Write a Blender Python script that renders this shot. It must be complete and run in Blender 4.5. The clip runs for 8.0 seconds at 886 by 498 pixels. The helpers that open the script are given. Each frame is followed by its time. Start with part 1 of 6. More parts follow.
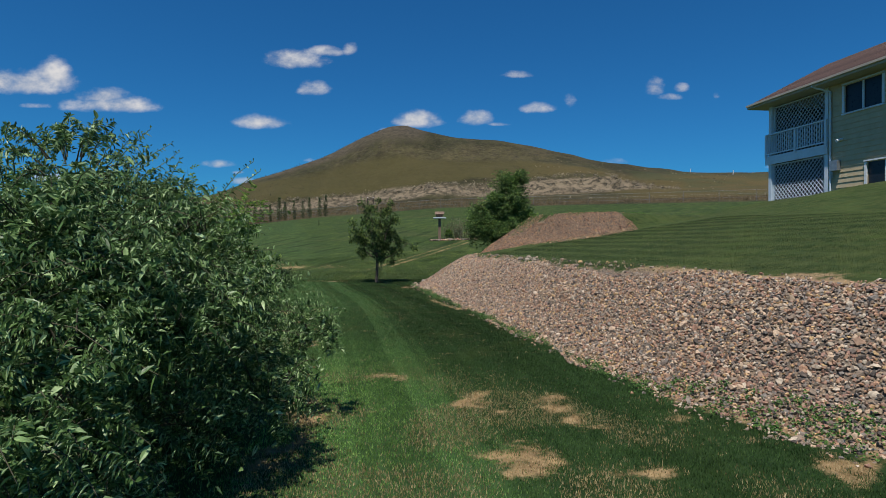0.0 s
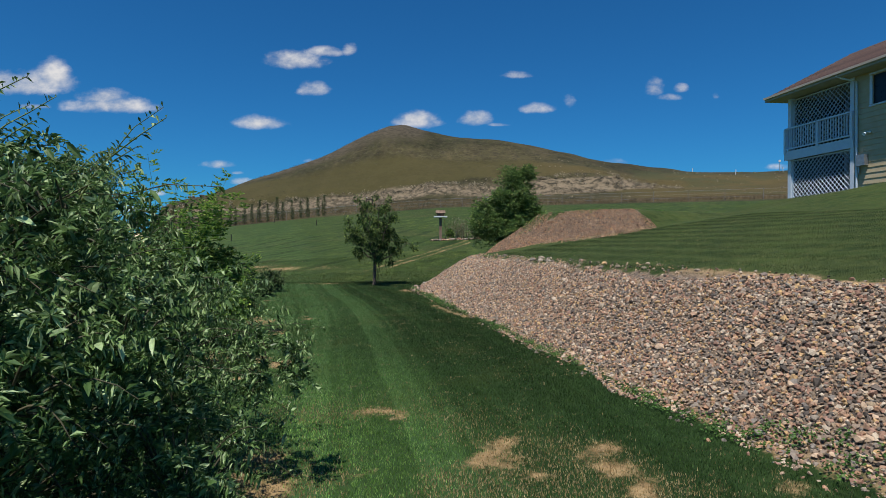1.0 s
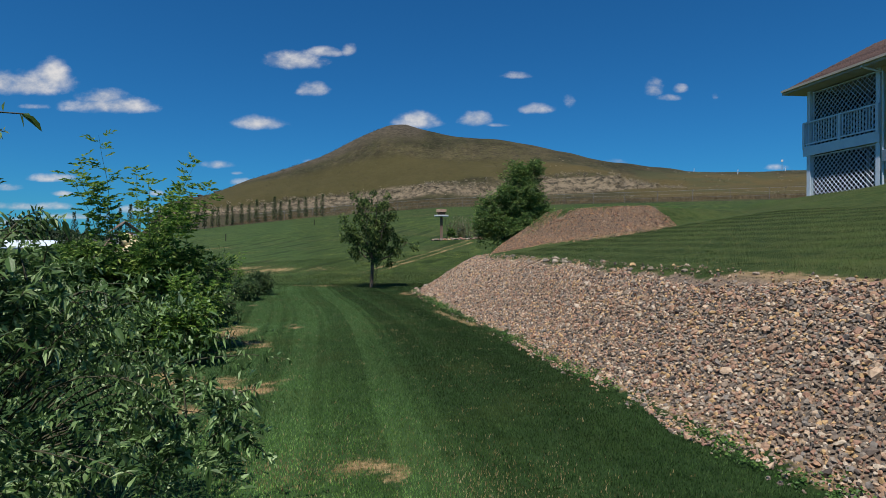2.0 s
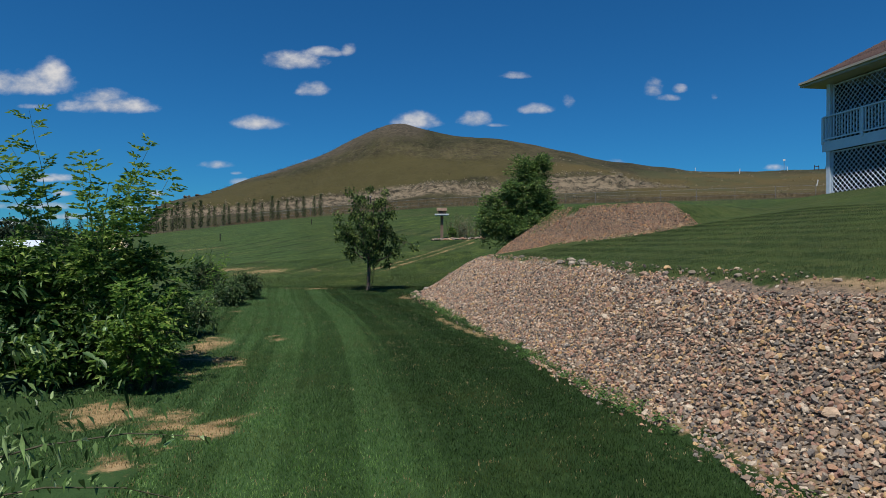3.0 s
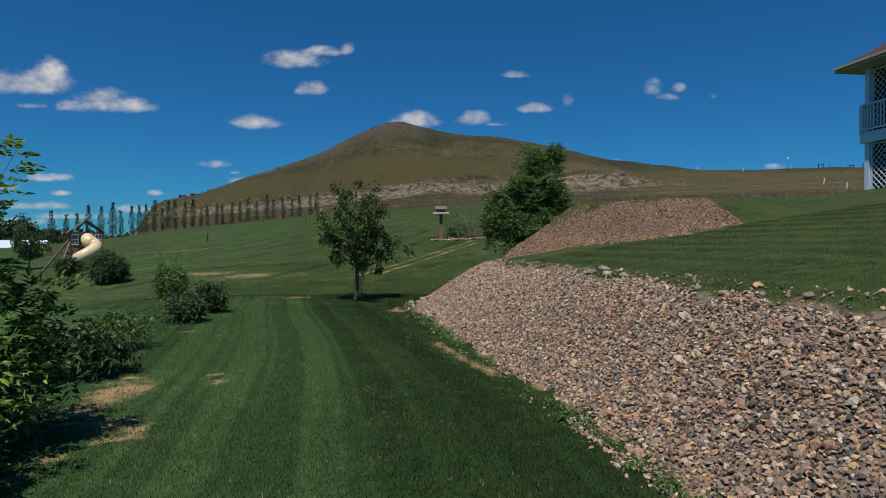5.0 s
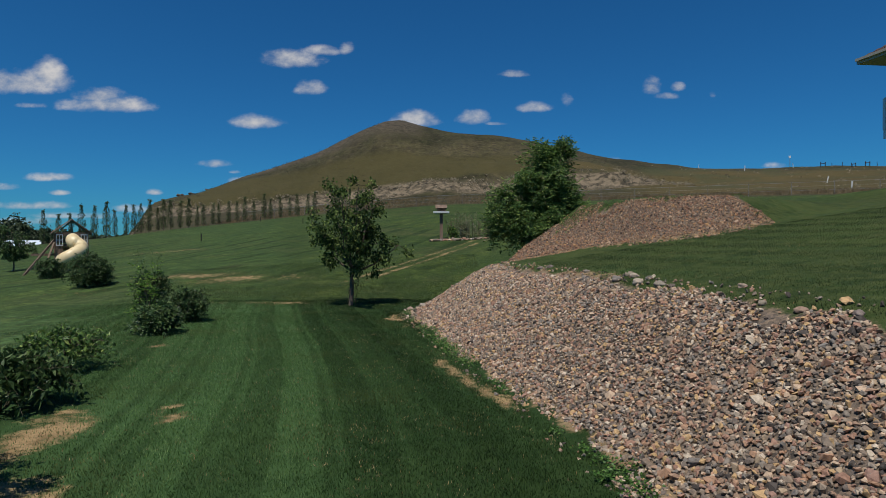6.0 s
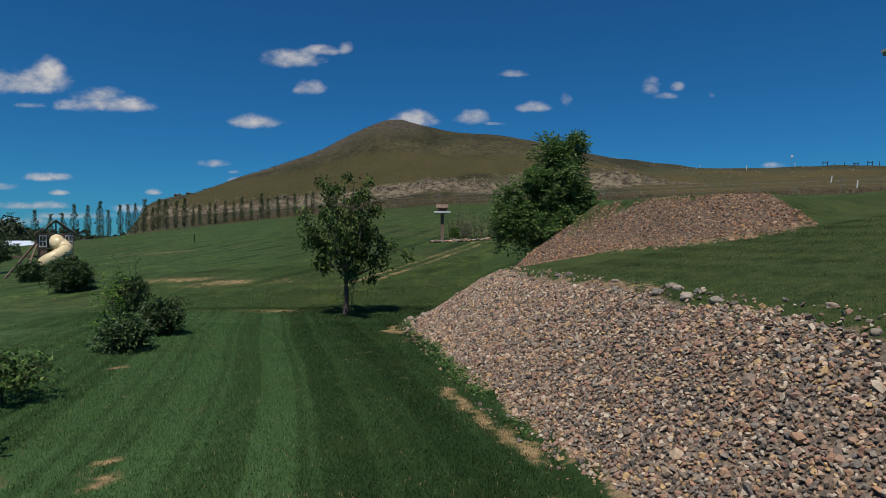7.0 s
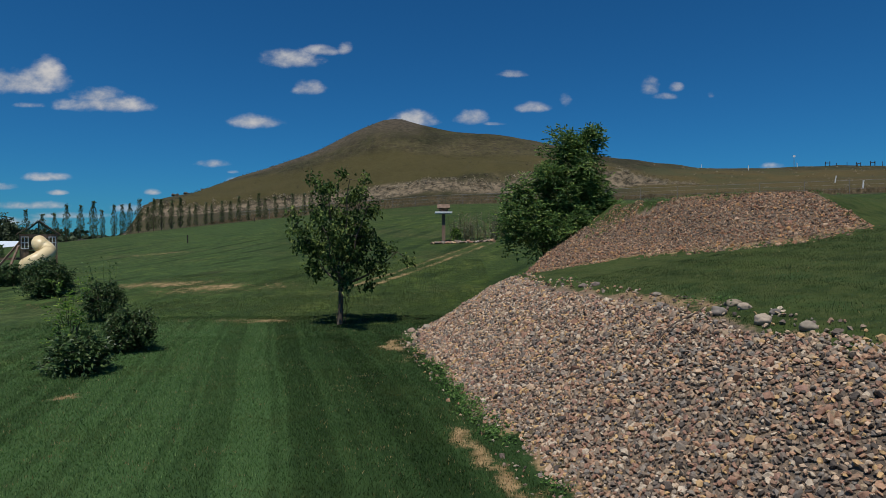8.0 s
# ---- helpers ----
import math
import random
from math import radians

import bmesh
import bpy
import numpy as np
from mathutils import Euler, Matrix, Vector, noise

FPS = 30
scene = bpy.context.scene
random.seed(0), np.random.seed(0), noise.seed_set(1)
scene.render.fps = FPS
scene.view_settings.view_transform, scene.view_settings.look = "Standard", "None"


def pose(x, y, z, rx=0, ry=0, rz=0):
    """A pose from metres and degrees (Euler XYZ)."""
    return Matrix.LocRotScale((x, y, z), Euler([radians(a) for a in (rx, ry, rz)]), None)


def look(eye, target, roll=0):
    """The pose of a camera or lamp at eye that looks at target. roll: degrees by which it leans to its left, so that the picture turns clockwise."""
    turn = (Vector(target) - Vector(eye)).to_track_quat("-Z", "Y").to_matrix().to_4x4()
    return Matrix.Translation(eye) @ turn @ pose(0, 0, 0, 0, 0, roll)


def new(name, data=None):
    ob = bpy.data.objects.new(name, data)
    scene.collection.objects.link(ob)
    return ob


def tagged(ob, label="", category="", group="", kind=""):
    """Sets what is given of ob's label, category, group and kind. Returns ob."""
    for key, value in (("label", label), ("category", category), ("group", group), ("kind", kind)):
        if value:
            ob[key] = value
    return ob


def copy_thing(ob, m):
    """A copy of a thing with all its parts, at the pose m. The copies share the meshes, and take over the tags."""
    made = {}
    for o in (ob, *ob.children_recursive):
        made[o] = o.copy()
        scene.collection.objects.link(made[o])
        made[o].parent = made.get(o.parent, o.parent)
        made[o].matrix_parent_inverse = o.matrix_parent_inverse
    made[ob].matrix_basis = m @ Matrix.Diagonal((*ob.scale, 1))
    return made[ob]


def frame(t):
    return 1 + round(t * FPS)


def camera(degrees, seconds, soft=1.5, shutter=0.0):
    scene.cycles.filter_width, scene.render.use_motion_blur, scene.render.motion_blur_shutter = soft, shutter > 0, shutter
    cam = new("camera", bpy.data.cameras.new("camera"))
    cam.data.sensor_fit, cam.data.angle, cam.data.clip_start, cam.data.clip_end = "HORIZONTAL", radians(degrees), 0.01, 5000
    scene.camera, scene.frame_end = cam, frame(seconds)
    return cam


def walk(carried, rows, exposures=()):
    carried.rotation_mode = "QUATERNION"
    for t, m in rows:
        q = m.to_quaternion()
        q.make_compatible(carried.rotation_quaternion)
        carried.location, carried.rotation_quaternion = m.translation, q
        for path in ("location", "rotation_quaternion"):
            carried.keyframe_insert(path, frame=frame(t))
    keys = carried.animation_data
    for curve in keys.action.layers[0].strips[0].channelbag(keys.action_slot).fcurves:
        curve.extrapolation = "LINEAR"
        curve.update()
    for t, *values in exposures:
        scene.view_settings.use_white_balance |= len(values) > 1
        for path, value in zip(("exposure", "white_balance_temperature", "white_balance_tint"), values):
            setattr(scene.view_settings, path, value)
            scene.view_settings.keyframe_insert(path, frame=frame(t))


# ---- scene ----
cam = camera(73.3, 8.0, soft=0.45)
METRES, EYE, TILT, LEAN, TURN = 9.0, 1.2, -0.6, 0.0, 0.0
ROWS = [
    (0.0, 0.0, 0.0, 0.0, -0.0, 0.0, 0.0),
    (0.5, -0.0041, 0.076, -0.0008, -0.02, 0.02, 0.0),
    (1.0, -0.009, 0.1475, -0.0012, -0.03, 0.04, 0.03),
    (1.5, -0.0131, 0.2146, -0.0021, -0.05, 0.07, 0.02),
    (3.0, -0.0243, 0.4057, -0.0018, -0.14, 0.08, 0.01),
    (3.5, -0.0247, 0.4654, 0.0005, -0.15, 0.09, -0.01),
    (4.0, -0.0237, 0.5218, 0.0033, -0.19, 0.07, 0.03),
    (4.5, -0.0233, 0.5786, 0.0063, -0.2, 0.04, 0.04),
    (6.0, -0.0283, 0.7535, 0.0146, -0.27, -0.06, 0.12),
    (6.5, -0.0322, 0.814, 0.0184, -0.3, -0.08, 0.14),
    (7.0, -0.0364, 0.875, 0.0223, -0.34, -0.07, 0.13),
    (7.5, -0.042, 0.9362, 0.0263, -0.37, -0.07, 0.12),
    (8.0, -0.0456, 0.9976, 0.0299, -0.41, -0.05, 0.1),
]
walk(cam, [(t, pose(0, 0, EYE, TILT, LEAN, TURN) @ pose(METRES * x, METRES * y, METRES * z, 90 + pitch, roll, yaw)) for t, x, y, z, yaw, pitch, roll in ROWS],
     exposures=((0.0, 0.0), (0.5, 0.1), (1.5, 0.05), (3.5, -0.12), (4.5, -0.2), (6.5, -0.31), (8.0, -0.37)))

# ---- world and light ----
SUN = Vector((-0.17, -0.37, 1.0)).normalized()
sun = new("sun", bpy.data.lights.new("sun", "SUN"))
sun.data.energy, sun.data.angle, sun.data.color = 5.0, radians(0.5), (1.0, 0.95, 0.88)
sun.matrix_world = look((0, 0, 60), Vector((0, 0, 60)) - SUN)


class Net:
    """Shortcuts for building a node tree."""

    def __init__(self, tree):
        self.t = tree
        tree.nodes.clear()

    def n(self, kind, **props):
        node = self.t.nodes.new(kind)
        if "operation" in props:
            node.operation = props["operation"]
        if "use_clamp" in props:
            node.use_clamp = props["use_clamp"]
        if "interpolation_type" in props:
            node.interpolation_type = props["interpolation_type"]
        if "data_type" in props:
            node.data_type = props["data_type"]
        if "blend_type" in props:
            node.blend_type = props["blend_type"]
        if "attribute_name" in props:
            node.attribute_name = props["attribute_name"]
        return node

    def link(self, a, b):
        self.t.links.new(a, b)

    def math(self, op, a, b=None, c=None, clamp=False):
        node = self.n("ShaderNodeMath", operation=op, use_clamp=clamp)
        for i, v in enumerate((a, b, c)):
            if v is None:
                continue
            if isinstance(v, (int, float)):
                node.inputs[i].default_value = v
            else:
                self.link(v, node.inputs[i])
        return node.outputs[0]

    def noise(self, vec, scale, detail=4.0, rough=0.55):
        node = self.n("ShaderNodeTexNoise")
        node.inputs["Scale"].default_value = scale
        node.inputs["Detail"].default_value = detail
        node.inputs["Roughness"].default_value = rough
        if vec is not None:
            self.link(vec, node.inputs["Vector"])
        return node.outputs["Fac"]

    def step(self, v, lo, hi):
        node = self.n("ShaderNodeMapRange", interpolation_type="SMOOTHSTEP")
        self.link(v, node.inputs["Value"])
        node.inputs["From Min"].default_value, node.inputs["From Max"].default_value = lo, hi
        return node.outputs["Result"]

    def mix(self, fac, a, b):
        node = self.n("ShaderNodeMix", data_type="RGBA")
        for sock, v in ((node.inputs[0], fac), (node.inputs[6], a), (node.inputs[7], b)):
            if isinstance(v, (int, float)):
                sock.default_value = v
            elif isinstance(v, tuple):
                sock.default_value = (*v, 1.0)
            else:
                self.link(v, sock)
        return node.outputs[2]

    def ramp(self, fac, stops, steps=False):
        node = self.n("ShaderNodeValToRGB")
        node.color_ramp.interpolation = "CONSTANT" if steps else "LINEAR"
        e = node.color_ramp.elements
        while len(e) < len(stops):
            e.new(0.5)
        for el, (p, c) in zip(e, stops):
            el.position, el.color = p, (*c, 1.0)
        self.link(fac, node.inputs[0])
        return node.outputs[0]


# Each cloud: azimuth and height as tangents, half width, half height, how thick.
CLOUDS = [
    (-0.711, 0.265, 0.089, 0.0240, 1.00), (-0.654, 0.278, 0.028, 0.0262, 1.00), (-0.554, 0.229, 0.066, 0.0164, 1.00), (-0.570, 0.244, 0.040, 0.0153, 1.00), (-0.689, 0.229, 0.032, 0.0065, 0.40),
    (-0.305, 0.201, 0.043, 0.0142, 0.95), (-0.249, 0.303, 0.047, 0.0186, 1.00), (-0.197, 0.319, 0.032, 0.0109, 0.70), (-0.156, 0.322, 0.015, 0.0131, 0.60), (-0.216, 0.256, 0.028, 0.0153, 0.75),
    (-0.042, 0.205, 0.038, 0.0175, 1.00), (-0.091, 0.188, 0.019, 0.0055, 0.50), (0.055, 0.206, 0.026, 0.0153, 0.95), (0.091, 0.198, 0.026, 0.0044, 0.50), (0.124, 0.281, 0.026, 0.0087, 0.60),
    (0.158, 0.224, 0.029, 0.0109, 0.75), (0.213, 0.237, 0.013, 0.0196, 0.10), (0.355, 0.256, 0.017, 0.0186, 0.75), (0.378, 0.243, 0.026, 0.0076, 0.75), (0.399, 0.257, 0.013, 0.0098, 0.70),
    (0.459, 0.246, 0.009, 0.0098, 0.20), (0.292, 0.135, 0.026, 0.0087, 0.60), (-0.379, 0.131, 0.032, 0.0087, 0.70), (-0.338, 0.102, 0.026, 0.0076, 0.60), (-0.345, 0.118, 0.013, 0.0044, 0.40),
    (-0.225, 0.138, 0.013, 0.0055, 0.40), (-0.653, 0.109, 0.043, 0.0087, 0.70), (-0.723, 0.093, 0.028, 0.0087, 0.70), (-0.638, 0.083, 0.019, 0.0055, 0.70), (-0.478, 0.084, 0.014, 0.0065, 0.70),
    (-0.701, 0.062, 0.096, 0.0087, 0.70), (-0.602, 0.045, 0.096, 0.0076, 0.60), (-0.512, 0.055, 0.036, 0.0098, 0.60), (-0.725, 0.036, 0.085, 0.0098, 0.60), (0.570, 0.127, 0.030, 0.0076, 0.35),
]
world = bpy.data.worlds.new("sky")
scene.world = world
world.use_nodes = True
w = Net(world.node_tree)
sky = w.n("ShaderNodeTexSky")
sky.sky_type, sky.sun_disc = "NISHITA", False
sky.sun_elevation = math.asin(SUN.z)
sky.sun_rotation = math.atan2(SUN.x, SUN.y)
sky.altitude, sky.air_density, sky.dust_density, sky.ozone_density = 900, 1.0, 0.4, 3.0
way = w.n("ShaderNodeTexCoord").outputs["Generated"]
sep = w.n("ShaderNodeSeparateXYZ")
w.link(way, sep.inputs[0])
ahead = w.math("MAXIMUM", sep.outputs[1], 0.05)
az = w.math("DIVIDE", sep.outputs[0], ahead)
el = w.math("DIVIDE", sep.outputs[2], ahead)
flat = w.n("ShaderNodeCombineXYZ")
w.link(az, flat.inputs[0]), w.link(w.math("MULTIPLY", el, 1.5), flat.inputs[1])
puff = w.noise(flat.outputs[0], 13.0, 9.0, 0.58)
wisp = w.noise(flat.outputs[0], 38.0, 6.0, 0.6)
body = None
for a0, e0, ra, re, thick in CLOUDS:
    da = w.math("MULTIPLY", w.math("SUBTRACT", az, a0), 0.82 / ra)
    de = w.math("MULTIPLY", w.math("SUBTRACT", el, e0), 0.82 / re)
    # flatter below than above
    de = w.math("MAXIMUM", de, w.math("MULTIPLY", de, -1.6))
    d = w.math("SUBTRACT", 1.0, w.math("ADD", w.math("MULTIPLY", da, da), w.math("MULTIPLY", de, de)))
    d = w.math("MULTIPLY_ADD", d, 1.0, thick * 0.9 - 0.9)
    body = d if body is None else w.math("MAXIMUM", body, d)
dens = w.math("ADD", w.math("MAXIMUM", body, -3.0), w.math("MULTIPLY", w.math("SUBTRACT", puff, 0.5), 2.6))
dens = w.math("ADD", dens, w.math("MULTIPLY", w.math("SUBTRACT", wisp, 0.5), 1.1))
cover = w.math("MULTIPLY", w.step(dens, -0.1, 1.5), w.step(sep.outputs[1], 0.05, 0.15))
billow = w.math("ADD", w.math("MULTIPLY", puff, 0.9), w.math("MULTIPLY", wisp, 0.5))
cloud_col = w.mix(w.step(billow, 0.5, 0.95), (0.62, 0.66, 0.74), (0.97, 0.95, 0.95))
tint = w.n("ShaderNodeMix", data_type="RGBA", blend_type="MULTIPLY")
tint.inputs[0].default_value = 1.0
w.link(sky.outputs[0], tint.inputs[6])
tint.inputs[7].default_value = (0.15, 0.66, 1.06, 1.0)
SKY, CLOUD = 0.080, 0.74
bg1, bg2 = w.n("ShaderNodeBackground"), w.n("ShaderNodeBackground")
w.link(tint.outputs[2], bg1.inputs[0])
bg1.inputs[1].default_value = SKY
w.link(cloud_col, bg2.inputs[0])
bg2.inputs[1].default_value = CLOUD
mixer = w.n("ShaderNodeMixShader")
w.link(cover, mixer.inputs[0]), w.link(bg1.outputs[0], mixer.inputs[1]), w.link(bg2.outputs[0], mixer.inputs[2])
w.link(mixer.outputs[0], w.n("ShaderNodeOutputWorld").inputs[0])


# ---- materials ----
def finish(s, col, rough, bump=None, dist=0.01, strength=0.5, metal=0.0, spec=0.4, through_light=0.0):
    p = s.n("ShaderNodeBsdfPrincipled")
    if isinstance(col, tuple):
        p.inputs["Base Color"].default_value = (*col, 1)
    else:
        s.link(col, p.inputs["Base Color"])
    if isinstance(rough, float):
        p.inputs["Roughness"].default_value = rough
    else:
        s.link(rough, p.inputs["Roughness"])
    p.inputs["Metallic"].default_value = metal
    p.inputs["Specular IOR Level"].default_value = spec
    if bump is not None:
        b = s.n("ShaderNodeBump")
        b.inputs["Strength"].default_value, b.inputs["Distance"].default_value = strength, dist
        s.link(bump, b.inputs["Height"])
        s.link(b.outputs[0], p.inputs["Normal"])
    out = s.n("ShaderNodeOutputMaterial")
    if through_light:
        tr = s.n("ShaderNodeBsdfTranslucent")
        s.link(col, tr.inputs[0])
        m = s.n("ShaderNodeMixShader")
        m.inputs[0].default_value = through_light
        s.link(p.outputs[0], m.inputs[1]), s.link(tr.outputs[0], m.inputs[2])
        s.link(m.outputs[0], out.inputs[0])
    else:
        s.link(p.outputs[0], out.inputs[0])


def sheet(name):
    m = bpy.data.materials.new(name)
    m.use_nodes = True
    return m, Net(m.node_tree)


def plain(name, a, b, scale=8.0, rough=0.7, bump=0.4, dist=0.004, metal=0.0, fine=9.0, spec=0.4, stretch=(1, 1, 1)):
    """A surface of two tones: broad stains and fine grain, with relief."""
    m, s = sheet(name)
    mp = s.n("ShaderNodeMapping")
    mp.inputs["Scale"].default_value = stretch
    s.link(s.n("ShaderNodeTexCoord").outputs["Object"], mp.inputs[0])
    big = s.noise(mp.outputs[0], scale, 5.0)
    small = s.noise(mp.outputs[0], scale * fine, 4.0, 0.7)
    f = s.math("ADD", s.math("MULTIPLY", big, 0.65), s.math("MULTIPLY", small, 0.35))
    col = s.mix(s.step(f, 0.32, 0.68), a, b)
    r = s.math("ADD", s.math("MULTIPLY", small, 0.2), rough - 0.1, clamp=True)
    finish(s, col, r, small, dist, bump, metal, spec)
    return m


def island(name, stops, rough=0.75, source="island", grain=30.0, spec=0.35, bump=0.5, dist=0.004, through_light=0.0, blotch=0.35, steps=False):
    """Each piece its own tone, out of stops, with grain."""
    m, s = sheet(name)
    rnd = s.n("ShaderNodeNewGeometry").outputs["Random Per Island"] if source == "island" else s.n("ShaderNodeObjectInfo").outputs["Random"]
    vec = s.n("ShaderNodeTexCoord").outputs["Object"]
    small = s.noise(vec, grain, 5.0, 0.65)
    base = s.ramp(rnd, stops, steps)
    dark = s.n("ShaderNodeMix", data_type="RGBA", blend_type="MULTIPLY")
    dark.inputs[0].default_value = 1.0
    s.link(base, dark.inputs[6])
    s.link(s.ramp(small, [(0.3, (1 - blotch,) * 3), (0.7, (1 + blotch,) * 3)]), dark.inputs[7])
    finish(s, dark.outputs[2], rough, small, dist, bump, 0.0, spec, through_light)
    return m


STONE = [(0.0, (0.085, 0.074, 0.066)), (0.06, (0.245, 0.195, 0.150)), (0.15, (0.320, 0.215, 0.150)), (0.24, (0.205, 0.190, 0.172)), (0.32, (0.300, 0.180, 0.130)), (0.40, (0.245, 0.215, 0.180)),
         (0.48, (0.440, 0.335, 0.240)), (0.56, (0.165, 0.138, 0.118)), (0.63, (0.365, 0.225, 0.145)), (0.71, (0.440, 0.300, 0.150)), (0.78, (0.250, 0.205, 0.160)), (0.85, (0.300, 0.185, 0.145)), (0.89, (0.600, 0.520, 0.410)), (0.97, (0.345, 0.270, 0.185))]


def weathered(rgb):
    """The same stone with its tone spread out and its hue drawn a little towards tan."""
    tone = sum(rgb) / 3
    deep = min(0.172 * (tone / 0.185) ** 1.18, 0.39)
    return tuple(deep * (0.94 * c / tone + 0.06 * q) * k for c, q, k in zip(rgb, (1.30, 0.97, 0.70), (1.03, 0.98, 0.93)))


STONE = [(p, weathered(c)) for p, c in STONE]
STONE_RED = [(p, (r * 0.92, g * 0.80, b * 0.72)) for p, (r, g, b) in STONE]
M_STONE = island("river_stone", STONE, 0.8, "island", 45.0, 0.3, 0.6, 0.004, blotch=0.3, steps=True)
M_STONE_RED = island("red_stone", STONE_RED, 0.8, "island", 45.0, 0.3, 0.6, 0.004, blotch=0.3, steps=True)
M_STONE_RED_ONE = island("red_stone_single", STONE_RED, 0.8, "object", 45.0, 0.3, 0.6, 0.004, blotch=0.3, steps=True)
M_STONE_ONE = island("river_stone_single", STONE, 0.8, "object", 45.0, 0.3, 0.6, 0.004, blotch=0.3, steps=True)


def grass_blades(name, light, dark):
    """Blades, lighter and darker along the mower's lanes."""
    m, s = sheet(name)
    pos = s.n("ShaderNodeTexCoord").outputs["Object"]
    xyz = s.n("ShaderNodeSeparateXYZ")
    s.link(pos, xyz.inputs[0])
    rnd = s.n("ShaderNodeNewGeometry").outputs["Random Per Island"]
    lane, side = mower_lanes(s, pos, xyz)
    up = s.math("MULTIPLY", s.step(xyz.outputs[2], 0.6, 0.9), s.math("MULTIPLY_ADD", s.math("SINE", s.math("MULTIPLY_ADD", xyz.outputs[1], 2.4, s.math("MULTIPLY_ADD", xyz.outputs[0], 10.5, s.math("MULTIPLY", s.noise(pos, 0.45, 4.0, 0.65), 9.0)))), 0.4, 0.4))
    lane = s.math("MAXIMUM", s.math("MULTIPLY", lane, s.math("SUBTRACT", 1.0, s.step(xyz.outputs[2], 0.6, 0.9))), up)
    col = s.mix(s.math("MULTIPLY", lane, 0.85), s.ramp(rnd, dark), s.ramp(rnd, light))
    lush = s.step(s.math("MULTIPLY_ADD", s.math("SUBTRACT", s.noise(pos, 0.4, 3.0), 0.5), 6.0, xyz.outputs[1]), 5.0, 8.5)
    deep = s.n("ShaderNodeMix", data_type="RGBA", blend_type="MULTIPLY")
    s.link(s.math("MULTIPLY", lush, s.math("MULTIPLY_ADD", side, -0.6, 1.0)), deep.inputs[0]), s.link(col, deep.inputs[6])
    deep.inputs[7].default_value = (0.68, 0.70, 0.66, 1.0)
    pale = s.n("ShaderNodeMix", data_type="RGBA", blend_type="MULTIPLY")
    s.link(s.math("MULTIPLY", s.math("SUBTRACT", 1.0, lush), side), pale.inputs[0]), s.link(deep.outputs[2], pale.inputs[6])
    pale.inputs[7].default_value = (2.0, 2.0, 1.5, 1.0)
    col = pale.outputs[2]
    patch = s.noise(pos, 1.1, 4.0)
    col = s.mix(s.math("MULTIPLY", s.step(patch, 0.50, 0.70), 0.4), col, (0.115, 0.130, 0.036))
    col = s.mix(s.math("MULTIPLY", s.step(s.noise(pos, 3.5, 5.0, 0.7), 0.55, 0.68), 0.35), col, (0.016, 0.040, 0.008))
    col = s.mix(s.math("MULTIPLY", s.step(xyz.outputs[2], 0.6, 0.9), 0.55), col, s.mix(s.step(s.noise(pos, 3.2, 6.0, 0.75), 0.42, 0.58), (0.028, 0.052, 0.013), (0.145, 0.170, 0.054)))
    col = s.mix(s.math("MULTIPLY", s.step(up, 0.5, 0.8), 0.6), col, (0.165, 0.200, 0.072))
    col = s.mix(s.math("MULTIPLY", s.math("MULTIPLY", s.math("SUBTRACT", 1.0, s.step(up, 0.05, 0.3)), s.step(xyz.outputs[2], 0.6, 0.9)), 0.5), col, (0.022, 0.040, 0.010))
    col = s.mix(s.math("MULTIPLY", s.step(xyz.outputs[1], 20.0, 23.0), 0.6), col, s.mix(s.step(s.noise(pos, 0.5, 4.0), 0.4, 0.62), (0.060, 0.085, 0.020), (0.115, 0.120, 0.036)))
    finish(s, col, 0.55, spec=0.3, through_light=0.3)
    return m


